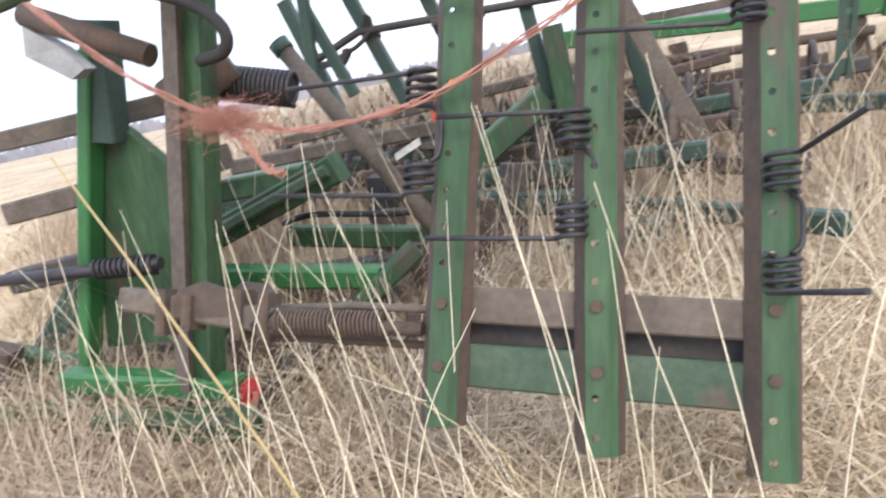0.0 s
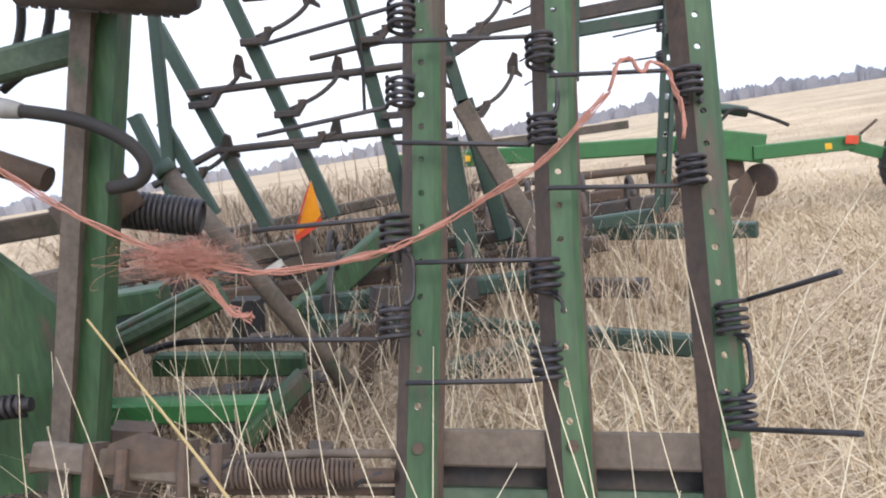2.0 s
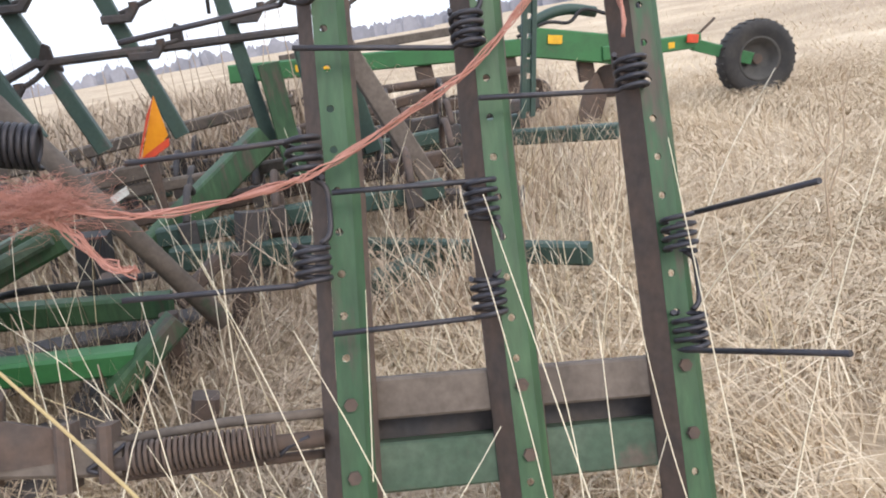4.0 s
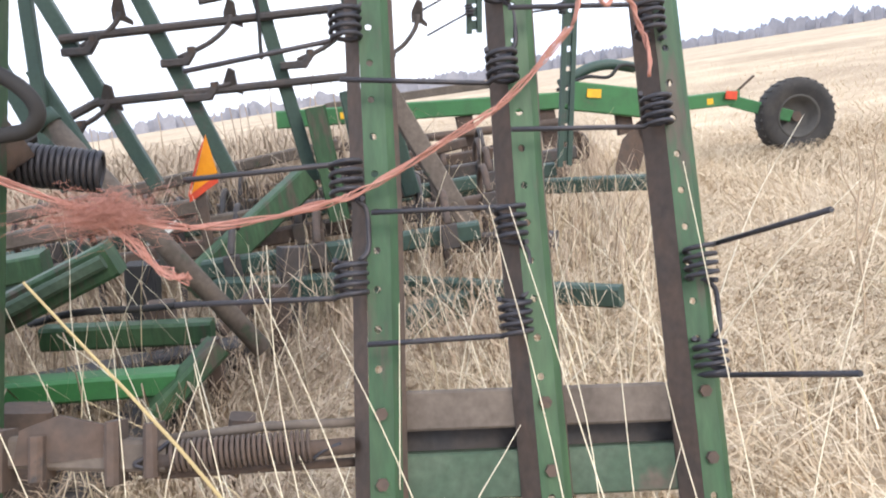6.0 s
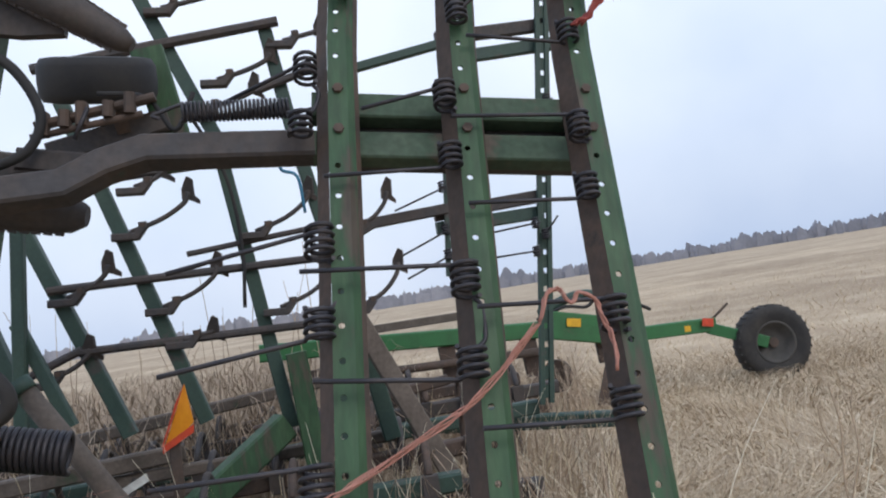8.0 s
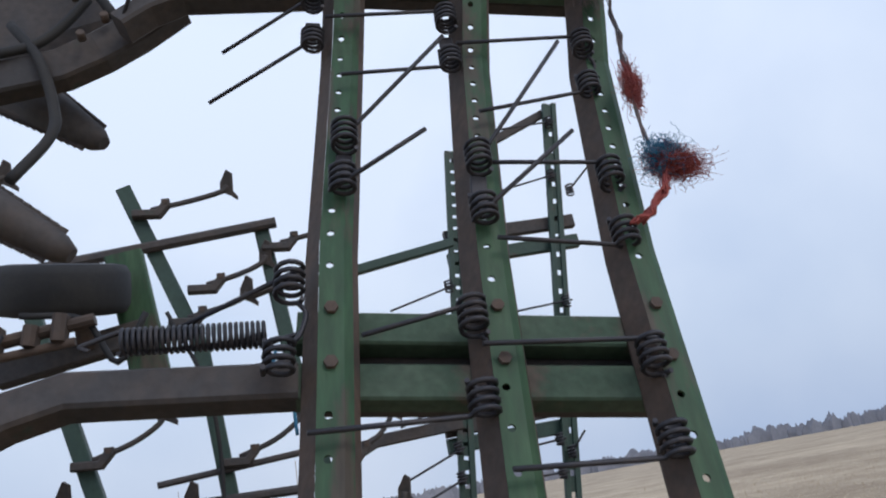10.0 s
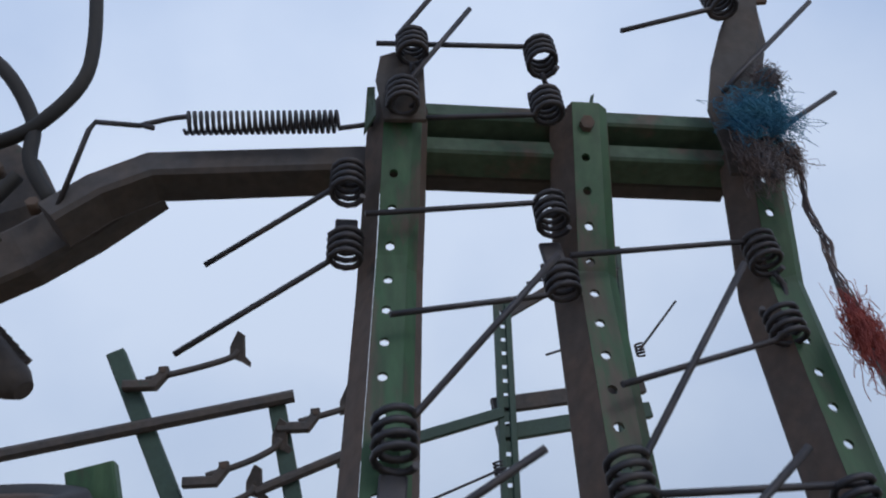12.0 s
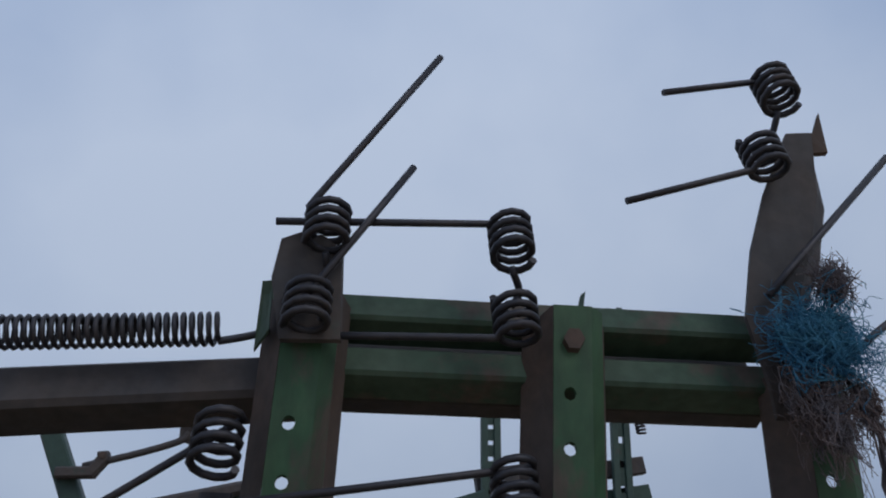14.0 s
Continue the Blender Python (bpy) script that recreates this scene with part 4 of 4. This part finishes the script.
# yoke behind the top arm
H = lambda *q: [LEAN @ Vector(v) for v in q]
tops = thing("top_yoke", "dark toothed yoke with looped hoses at the harrow's top arm", "machine part")
part("yoke_arm", Shape().sweep(H((-0.565, 0.06, 1.665), (-0.65, 0.09, 1.60), (-0.715, 0.10, 1.545), (-0.79, 0.12, 1.510), (-0.98, 0.14, 1.46)), 0.06, 0.075), DARK, tops, "rusty dark yoke arm")
j = [LEAN @ Vector(v) for v in ((-1.05, 0.10, 1.86), (-0.905, 0.08, 1.847), (-0.82, 0.09, 1.80), (-0.758, 0.10, 1.755), (-0.715, 0.11, 1.684), (-0.735, 0.15, 1.60), (-0.80, 0.15, 1.62), (-0.86, 0.16, 1.575), (-1.05, 0.16, 1.56))]
part("pivot_jaw", Shape().sheet(j, (0, 0.03, 0)), DARK, tops, "dull dark forked jaw plate")
ribbed_jaw(LEAN @ Vector((-0.98, 0.25, 1.62)), LEAN @ Vector((-0.722, 0.25, 1.425)), 0.070, 0.028, tops, "dark toothed pivot cylinder")
for q in (((-0.95, -0.02, 1.90), (-0.816, -0.033, 1.831), (-0.745, 0.008, 1.745), (-0.731, 0.032, 1.67), (-0.691, 0.055, 1.613)),
          ((-0.70, -0.09, 2.02), (-0.678, -0.046, 1.88), (-0.683, -0.019, 1.798), (-0.736, 0.01, 1.726), (-0.80, 0.03, 1.70)),
          ((-0.90, 0.08, 1.60), (-0.826, 0.081, 1.498), (-0.778, 0.10, 1.38), (-0.766, 0.10, 1.294), (-0.814, 0.10, 1.177)),
          ((-0.92, 0.08, 1.50), (-0.84, 0.08, 1.54), (-0.79, 0.07, 1.60), (-0.75, 0.05, 1.66))):
    part("hose", Shape().tube(curve_pts(H(*q), 6), 0.011, 8), BLACK, tops, "black hydraulic hose")
for q in ((-0.80, 0.06, 1.70), (-0.78, 0.06, 1.67), (-0.82, 0.06, 1.73), (-0.70, 0.045, 1.58), (-0.74, 0.055, 1.53)):
    part("bolt", Shape().tube(H(q, (q[0], q[1] - 0.02, q[2])), 0.009, 6), RUST, tops)
part("hose", Shape().tube(curve_pts([(-0.62, 0.46, 1.76), (-0.52, 0.46, 1.74), (-0.47, 0.46, 1.66), (-0.42, 0.46, 1.74)], 5), 0.006, 6), BLACK, gear)
part("hose", Shape().tube(curve_pts([(-1.22, 0.7, 1.75), (-1.20, 0.7, 1.62), (-1.24, 0.7, 1.50), (-1.34, 0.7, 1.42)], 5), 0.012, 6), BLACK, gear)
part("hose", Shape().tube(curve_pts([(-1.13, 0.7, 1.80), (-1.12, 0.7, 1.62), (-1.18, 0.7, 1.48), (-1.30, 0.7, 1.40)], 5), 0.012, 6), BLACK, gear)

def wheel(name, centre, axis, r, w, label, parent, mats=(TYRE, RIM), lugged=True):
    """A wheel as one part: the tyre, with tread, rim and bolts under it."""
    c, ax = Vector(centre), Vector(axis).normalized()
    rot = ax.to_track_quat("Y", "Z").to_matrix().to_4x4()

    def lathe(prof, n=32):
        s = Shape()
        for k in range(n):
            a = 2 * math.pi * k / n
            for rr, yy in prof:
                s.v.append(Vector((rr * math.cos(a), yy, rr * math.sin(a))))
        m = len(prof)
        for k in range(n):
            for i in range(m - 1):
                a, b = k * m + i, ((k + 1) % n) * m + i
                s.f.append((a, a + 1, b + 1, b))
                s.smooth.append(True)
        return s
    h = w / 2
    tyre = part(name, lathe([(r * 0.56, -h * 0.75), (r * 0.75, -h), (r * 0.92, -h * 0.93), (r * 0.99, -h * 0.6), (r, 0), (r * 0.99, h * 0.6), (r * 0.92, h * 0.93), (r * 0.75, h), (r * 0.56, h * 0.75)]), mats[0], parent, label)
    tyre.matrix_local = Matrix.Translation(c) @ rot
    lugs = Shape()
    for k in range(30):
        a = 2 * math.pi * k / 30
        for sd in (-1, 1):
            d, tt = Vector((math.cos(a), 0, math.sin(a))), Vector((-math.sin(a), 0, math.cos(a)))
            lugs.beam(d * r * 0.995 + Vector((0, sd * h * 0.1, 0)), d * r * 0.985 + Vector((0, sd * h * 0.7, 0)) + tt * 0.015, 0.02, 0.012, up=d, bevel=0.002)
    if lugged:
        part("tread", lugs, mats[0], tyre)
    part("rim", lathe([(0.02, -h * 0.2), (r * 0.2, -h * 0.25), (r * 0.22, -h * 0.1), (r * 0.42, -h * 0.2), (r * 0.50, -h * 0.7), (r * 0.57, -h * 0.78), (r * 0.57, h * 0.78), (r * 0.5, h * 0.7), (r * 0.42, h * 0.1), (0.02, h * 0.1)]), mats[1], tyre, "dull faded wheel rim")
    part("hub", Shape().tube([(0, -h * 0.6, 0), (0, h * 0.4, 0)], r * 0.13, 12), RUST, tyre)
    for k in range(5):
        a = 2 * math.pi * k / 5
        part("bolt", Shape().tube([(r * 0.3 * math.cos(a), -h * 0.32, r * 0.3 * math.sin(a)), (r * 0.3 * math.cos(a), -h * 0.1, r * 0.3 * math.sin(a))], 0.012, 6), RUST, tyre)
    return tyre


# transport tyre of the folded wing, high up, and its carrier
wheel("transport_wheel", (-0.83, 1.6, 2.165), (0.10, -0.30, 0.95), 0.20, 0.16, "black rubber tyre on the folded wing, seen edge-on", wing, (BLACK, RUST), False)
part("tyre_carrier", Shape().beam((-0.67, 1.75, 2.31), (-0.60, 1.75, 1.84), 0.07, 0.12, up=(1, 0, 0)), PAINT, wing, "green box-section carrier")
part("axle", Shape().beam((-1.05, 1.7, 1.94), (-0.62, 1.7, 2.02), 0.07, 0.08), DARK, wing)
part("axle", Shape().tube([(-0.80, 1.66, 2.16), (-0.78, 1.68, 1.98)], 0.03, 8), RUST, wing)

# ---- frame of the cultivator on the ground ----
low = thing("field_cultivator", "green cultivator main frame lying low in dry grass", "cultivator")
for a, b, w, h, m, lb in (
    ((-1.80, 1.25, 0.445), (-1.02, 1.30, 0.690), 0.14, 0.11, PAINT, "green box beam"),
    ((-1.75, 1.16, 0.47), (-1.03, 1.20, 0.695), 0.04, 0.045, PAINT_FADED, "faded pipe on the beam"),
    ((-1.90, 1.12, 0.44), (-0.87, 1.10, 0.305), 0.09, 0.075, BRIGHT, "bright green channel"),
    ((-0.95, 1.04, 0.235), (-0.735, 1.12, 0.385), 0.10, 0.065, PAINT, "green angled bracket"),
    ((-1.35, 1.45, 0.435), (-0.79, 1.40, 0.36), 0.08, 0.08, PAINT, "green channel"),
    ((-0.80, 1.30, 0.10), (-0.79, 1.30, 0.36), 0.05, 0.06, RUST, "rusty upright"),
    ((-0.62, 1.55, 0.10), (-0.55, 1.55, 0.44), 0.05, 0.06, RUST, "rusty upright"),
    ((-0.62, 1.55, 0.44), (-0.78, 1.45, 0.34), 0.05, 0.05, RUST, "rusty lever"),
    ((-1.80, 0.58, 0.24), (-1.14, 0.50, 0.19), 0.08, 0.07, BRIGHT, "green lower rail"),
    ((-1.60, 0.45, 0.14), (-1.05, 0.36, 0.13), 0.10, 0.07, PAINT, "green lower rail"),
    ((-0.20, 2.05, 0.26), (0.65, 1.30, 0.22), 0.06, 0.08, PAINT_DARK, "dark green rail in the grass"),
    ((-0.20, 4.20, 0.42), (1.60, 3.10, 0.30), 0.09, 0.09, PAINT_DARK, "dark green rail in the grass"),
    ((-0.60, 3.30, 0.62), (0.55, 3.35, 0.70), 0.06, 0.06, RUST, "rusty rail"),
    ((-1.25, 2.75, 0.58), (0.15, 2.70, 0.55), 0.06, 0.06, DIRT, "dirty rail"),
    ((-2.20, 2.60, 0.66), (-0.90, 2.75, 0.66), 0.08, 0.08, DIRT, "dirty rail"),
    ((-2.30, 3.40, 0.70), (-0.20, 3.60, 0.80), 0.08, 0.07, DIRT, "dirty rail"),
    ((-1.00, 2.25, 0.35), (-0.40, 2.55, 0.72), 0.10, 0.13, PAINT, "green sloping beam"),
    ((-1.85, 1.9, 0.62), (-1.45, 1.95, 0.62), 0.2, 0.10, PAINT, "green block"),
    ((-0.55, 2.1, 0.28), (-0.05, 2.3, 0.34), 0.08, 0.14, RUST, "rusty block"),
    ((-1.15, 1.95, 0.20), (-1.10, 1.95, 0.55), 0.12, 0.12, BLACK, "dark upright"),
    ((-1.05, 1.75, 0.15), (-1.02, 1.75, 0.42), 0.10, 0.10, RUST, "rusty upright"),
    ((-2.10, 1.00, 0.12), (-0.95, 1.00, 0.14), 0.12, 0.12, DARK, "dark lower rail"),
    ((-2.63, 1.00, 0.27), (-1.95, 0.80, 0.20), 0.07, 0.08, PAINT, "green lower rail"),
    ((-1.95, 0.80, 0.20), (-1.55, 0.60, 0.14), 0.07, 0.08, PAINT, "green lower rail"),
    ((-2.30, 0.66, 0.10), (-1.33, 0.62, 0.12), 0.08, 0.09, BRIGHT, "green lower rail"),
    ((-2.36, 0.78, 0.0), (-2.26, 0.78, 0.32), 0.10, 0.16, RUST, "rusty upright"),
    ((-2.60, 1.30, 0.45), (-1.80, 1.20, 0.52), 0.09, 0.10, DARK, "dark rail"),
    ((-2.50, 1.10, 0.05), (-2.10, 1.40, 0.62), 0.10, 0.12, PAINT_DARK, "dark green sloping beam"),
    ((-3.00, 1.80, 0.70), (-1.70, 1.70, 0.78), 0.10, 0.11, DIRT, "dirty rail"),
    ((-2.90, 2.30, 0.50), (-1.70, 2.20, 0.52), 0.12, 0.12, PAINT_DARK, "dark green rail"),
    ((-2.20, 1.55, 0.05), (-2.05, 1.50, 0.75), 0.09, 0.12, DARK, "dark upright"),
    ((-1.90, 1.60, 0.20), (-0.70, 1.62, 0.18), 0.14, 0.14, DARK, "dark lower rail"),
    ((-1.20, 0.62, 0.08), (-0.98, 1.90, 0.16), 0.12, 0.10, DARK, "dark lower rail"),
    ((-0.72, 0.80, 0.05), (-0.66, 0.80, 0.26), 0.07, 0.07, RUST, "rusty upright"),
    ((-0.92, 1.15, 0.05), (-0.90, 1.15, 0.30), 0.08, 0.10, DARK, "dark upright"),
    ((-1.30, 0.80, 0.05), (-1.20, 0.82, 0.40), 0.10, 0.12, RUST, "rusty upright"),
    ((-0.58, 1.95, 0.10), (-0.50, 1.98, 0.50), 0.09, 0.12, DARK, "dark upright"),
    ((-0.85, 2.05, 0.36), (-0.15, 1.85, 0.30), 0.08, 0.10, PAINT_DARK, "dark green rail"),
    ((0.05, 2.6, 0.30), (0.70, 2.2, 0.26), 0.08, 0.09, DARK, "dark rail in the grass"),
    ((-0.30, 1.55, 0.18), (0.25, 1.75, 0.20), 0.10, 0.10, PAINT_DARK, "dark green rail in the grass"),
):
    part("frame_member", Shape().beam(a, b, w, h, bevel=0.01), m, low, lb)
part("pipe", Shape().tube([(-1.10, 1.22, 1.15), (-0.61, 1.18, 0.32)], 0.032, 14), DIRT, low, "dirty round pipe leaning across")
part("pipe_ring", Shape().tube([(-1.106, 1.22, 1.16), (-1.085, 1.218, 1.124)], 0.038, 14), PAINT_DARK, low)
part("cap", Shape().tube(curve_pts([(-1.13, 0.50, 0.145), (-1.116, 0.50, 0.18), (-1.10, 0.50, 0.19)], 3), 0.03, 10), RED, low, "small red plastic cap")
part("hose", Shape().tube(curve_pts([(-1.4, 1.5, 0.48), (-1.2, 1.35, 0.52), (-1.0, 1.45, 0.47), (-0.85, 1.6, 0.42)], 5), 0.013, 7), BLACK, low)
rndc = random.Random(44)
for k, (y, z, x0, x1) in enumerate(((2.15, 0.44, -0.9, 0.30), (2.75, 0.46, -2.0, 0.62), (3.25, 0.50, -2.4, 1.0), (3.75, 0.52, -2.4, 1.3), (4.30, 0.55, -2.4, 1.2))):
    part("tool_bar", Shape().beam((x0, y, z), (x1, y - 0.15, z - 0.02), 0.08, 0.08, bevel=0.01), (PAINT_DARK, RUST, PAINT_DARK, DARK, RUST)[k], low, "grimy tool bar of the frame")
    x = x0 + rndc.uniform(0.05, 0.25)
    while x < x1 - 0.1:
        f = (x - x0) / (x1 - x0)
        yy, zz = y - 0.15 * f, z - 0.02 * f
        s = Shape().tube(curve_pts([(x, yy - 0.05, zz + 0.05), (x + 0.02, yy + 0.10, zz + 0.17), (x + 0.02, yy + 0.24, zz + 0.08), (x + 0.01, yy + 0.20, zz - 0.18), (x, yy + 0.05, zz - 0.40)], 4), 0.018, 6)
        sh = part("shank", s, (RUST, DARK, DARK)[rndc.randrange(3)], low, "rusty curved shank")
        part("clamp", Shape().beam((x - 0.035, yy - 0.052, zz), (x + 0.035, yy - 0.052, zz), 0.03, 0.11), DARK, sh)
        x += rndc.uniform(0.24, 0.42)

marker = thing("slow_vehicle_marker", "bent orange marker plate with red edge on a stake", "marker")
part("plate", Shape().sheet([(-0.804, 2.38, 1.005), (-0.838, 2.38, 0.93), (-0.922, 2.40, 0.755), (-0.855, 2.40, 0.775), (-0.790, 2.40, 0.83)], (0, 0.006, 0)), ORANGE, marker, "orange plate")
part("edge", Shape().sheet([(-0.932, 2.395, 0.75), (-0.790, 2.395, 0.82), (-0.795, 2.395, 0.785), (-0.938, 2.395, 0.715)], (0, 0.006, 0)), REDORANGE, marker, "red reflective edge")
part("edge", Shape().sheet([(-0.804, 2.375, 1.005), (-0.842, 2.375, 0.925), (-0.926, 2.375, 0.755), (-0.938, 2.375, 0.742), (-0.854, 2.375, 0.925)], (0, 0.006, 0)), REDORANGE, marker)
part("stake", Shape().beam((-0.92, 2.42, 0.0), (-0.885, 2.42, 0.80), 0.02, 0.05, up=(1, 0, 0)), RUST, marker, "rusty stake")
part("tag", Shape().sheet([(-1.14, 2.30, 0.60), (-1.00, 2.30, 0.66), (-0.995, 2.30, 0.625), (-1.14, 2.30, 0.565)], (0, 0.008, 0)), WHITE, marker, "white weathered tag")

# ---- plough in the field ----
plough = thing("plough", "green trailed plough with rusty bottoms standing in the field", "plough")
PY = 5.15
part("main_beam", Shape().beam((-0.60, PY, 0.985), (2.36, PY, 0.715), 0.12, 0.14, bevel=0.012), BRIGHT, plough, "long bright green main beam")
part("main_beam", Shape().beam((1.80, PY - 0.05, 0.80), (2.50, PY - 0.05, 0.62), 0.10, 0.24, bevel=0.012), BRIGHT, plough, "deep green beam plate")
part("tail_beam", Shape().beam((2.40, PY - 0.08, 0.60), (3.25, PY - 0.15, 0.56), 0.08, 0.12, bevel=0.01), BRIGHT, plough, "bright green tail beam")
part("hump", Shape().tube(curve_pts([(1.75, PY, 0.90), (2.0, PY, 0.99), (2.2, PY, 1.0), (2.42, PY, 0.94)], 4), 0.045, 8), PAINT_DARK, plough, "dark hose bundle and bracket")
part("hose", Shape().tube(curve_pts([(1.70, PY - 0.06, 0.86), (1.95, PY - 0.08, 0.93), (2.15, PY - 0.08, 0.90), (2.3, PY - 0.08, 0.98), (2.6, PY - 0.08, 0.85), (2.72, PY - 0.08, 0.78)], 5), 0.016, 6), BLACK, plough)
part("yellow_mark", Shape().beam((1.94, PY - 0.112, 0.80), (2.06, PY - 0.112, 0.775), 0.006, 0.07, bevel=0.001), YELLOW, plough, "yellow worn sign plate")
part("yellow_mark", Shape().beam((2.96, PY - 0.165, 0.565), (3.06, PY - 0.17, 0.56), 0.006, 0.05, bevel=0.001), YELLOW, plough)
for k in range(4):
    part("mark_bar", Shape().beam((-0.10 + 0.07 * k, PY - 0.068, 0.939 - 0.006 * k), (-0.05 + 0.07 * k, PY - 0.068, 0.934 - 0.006 * k), 0.006, 0.05, bevel=0.001), YELLOW, plough)
part("rail", Shape().beam((-0.2, PY + 0.3, 1.02), (1.5, PY + 0.3, 0.99), 0.08, 0.07), DIRT, plough, "dirty grey upper rail")
part("rail", Shape().tube([(-0.3, PY - 0.1, 0.70), (1.7, PY - 0.1, 0.60)], 0.035, 8), RUST, plough, "rusty lower rail")
for x in (-0.2, 0.35, 0.9, 1.60, 2.26):
    s = Shape().beam((x, PY, 0.78), (x + 0.02, PY, 0.40), 0.05, 0.14, up=(1, 0, 0))
    b = part("plough_bottom", s, RUST, plough, "rusty plough leg")
    mb = Shape()
    mb.sheet([(x - 0.20, PY - 0.12, 0.02), (x + 0.06, PY - 0.06, 0.02), (x + 0.16, PY - 0.05, 0.25), (x + 0.10, PY - 0.03, 0.46), (x - 0.04, PY - 0.06, 0.36), (x - 0.16, PY - 0.12, 0.12)], (0.01, 0.03, 0))
    part("mouldboard", mb, RUST, b, "dark curved mouldboard")
    part("disc", Shape().tube([(x + 0.20, PY - 0.02, 0.36), (x + 0.235, PY + 0.01, 0.36)], 0.14, 18), RUST, b, "rusty round coulter disc")
part("wheel_arm", Shape().beam((3.18, PY - 0.15, 0.54), (3.62, 4.83, 0.34), 0.05, 0.10), BRIGHT, plough, "green wheel arm")
part("lever", Shape().tube([(3.20, PY - 0.15, 0.58), (3.38, PY - 0.2, 0.72)], 0.012, 6), RUST, plough)
part("lever_plate", Shape().beam((3.11, PY - 0.21, 0.60), (3.21, PY - 0.21, 0.58), 0.01, 0.07), REDORANGE, plough, "red plate")
wheel("tail_wheel", (3.68, 4.87, 0.328), (-0.10, -0.99, 0.03), 0.325, 0.19, "dusty black plough tail wheel in dry grass", plough)

# ---- tall stalks and twigs ----


def stalks(name, roots, mat, label, r, seed):
    rnd = random.Random(seed)
    s = Shape()
    for x, y, h, lx, ly in roots:
        p = [(x, y, 0), (x + lx * 0.25, y + ly * 0.25, h * 0.4), (x + lx * 0.6, y + ly * 0.6, h * 0.75), (x + lx, y + ly, h)]
        p = curve_pts([Vector(q) + Vector((rnd.gauss(0, 0.006), rnd.gauss(0, 0.006), 0)) for q in p], 4)
        s.tube(p, [r * (1 - 0.65 * i / (len(p) - 1)) for i in range(len(p))], 5, caps=False)
    return single(name, s, mat, label, "grass", "stuff")


rs = random.Random(21)
for k in range(40):
    x = rs.choice((rs.uniform(-1.15, -0.3), rs.uniform(-0.6, 0.3)))
    y = rs.uniform(-0.55, -0.1)
    ob = stalks("dry_stalk", [(x, y, rs.uniform(0.45, 0.95), rs.gauss(0, 0.11), rs.gauss(0, 0.04))], STALK, "tall thin pale dry stalk in front of the harrow", 0.0014, k)
    ob["kind"], ob["group"] = "thing", "dry stalks by the harrow"
mid = []
for k in range(130):
    mid.append((rs.uniform(-1.6, 0.9), rs.uniform(0.15, 3.6), rs.uniform(0.35, 0.85), rs.gauss(0, 0.18), rs.gauss(0, 0.12)))
stalks("tall_stalks", mid, STALK, "tall thin pale dry stalks growing through the machine", 0.0018, 4)
tw = Shape()
for pts, r in (([(1.27, 0.86, -0.02), (1.285, 0.86, 0.20), (1.27, 0.86, 0.42), (1.30, 0.87, 0.60), (1.285, 0.87, 0.74)], 0.0042), ([(1.275, 0.86, 0.36), (1.33, 0.85, 0.52), (1.335, 0.85, 0.66), (1.37, 0.85, 0.76)], 0.003),
               ([(1.28, 0.86, 0.50), (1.24, 0.87, 0.60), (1.235, 0.87, 0.68)], 0.0024), ([(1.335, 0.85, 0.60), (1.31, 0.84, 0.70)], 0.002), ([(1.28, 0.86, 0.25), (1.32, 0.88, 0.34), (1.34, 0.88, 0.36)], 0.002)):
    q = curve_pts([Vector(v) for v in pts], 4)
    tw.tube(q, [r * (1 - 0.6 * i / (len(q) - 1)) for i in range(len(q))], 5, caps=False)
single("bare_twig", tw, TWIG, "bare forked reddish-brown weed twig in the field", "weed", "thing")
twigs = []
for k in range(60):
    twigs.append((rs.uniform(-2.8, 0.1), rs.uniform(3.4, 6.0), rs.uniform(0.7, 1.7), rs.gauss(0, 0.22), rs.gauss(0, 0.1)))
stalks("bare_twigs", twigs, TWIG, "bare reddish-brown weed twigs behind the machine", 0.005, 5)
ob = stalks("yellow_stem", [(-0.29, -0.60, 0.95, -0.31, 0.02)], YELLOW_STEM, "thick yellowish dry weed stem", 0.0036, 71)
ob["kind"] = "thing"
# broken straw lying over the low frame
blades("broken_straw", 2600, disc(1.6, 4.2, -34, 10, 90), 0.20, 0.0024, 16, STRAW, "broken dry straw caught in the low frame", 3.0, loose=True, keep=clear_of_camera)
blades("broken_straw", 15000, disc(1.0, 5.0, -12, 48, 500), 0.05, 0.0022, 19, STRAW, "broken dry straw lying criss-cross on the grass", 5.0, base=0.16, loose=True, keep=clear_of_camera)
blades("broken_straw", 5000, disc(1.2, 4.0, -14, 20, 200), 0.05, 0.0020, 20, TWIG, "broken brown weed stems lying in the grass", 5.0, base=0.20, loose=True, keep=clear_of_camera)
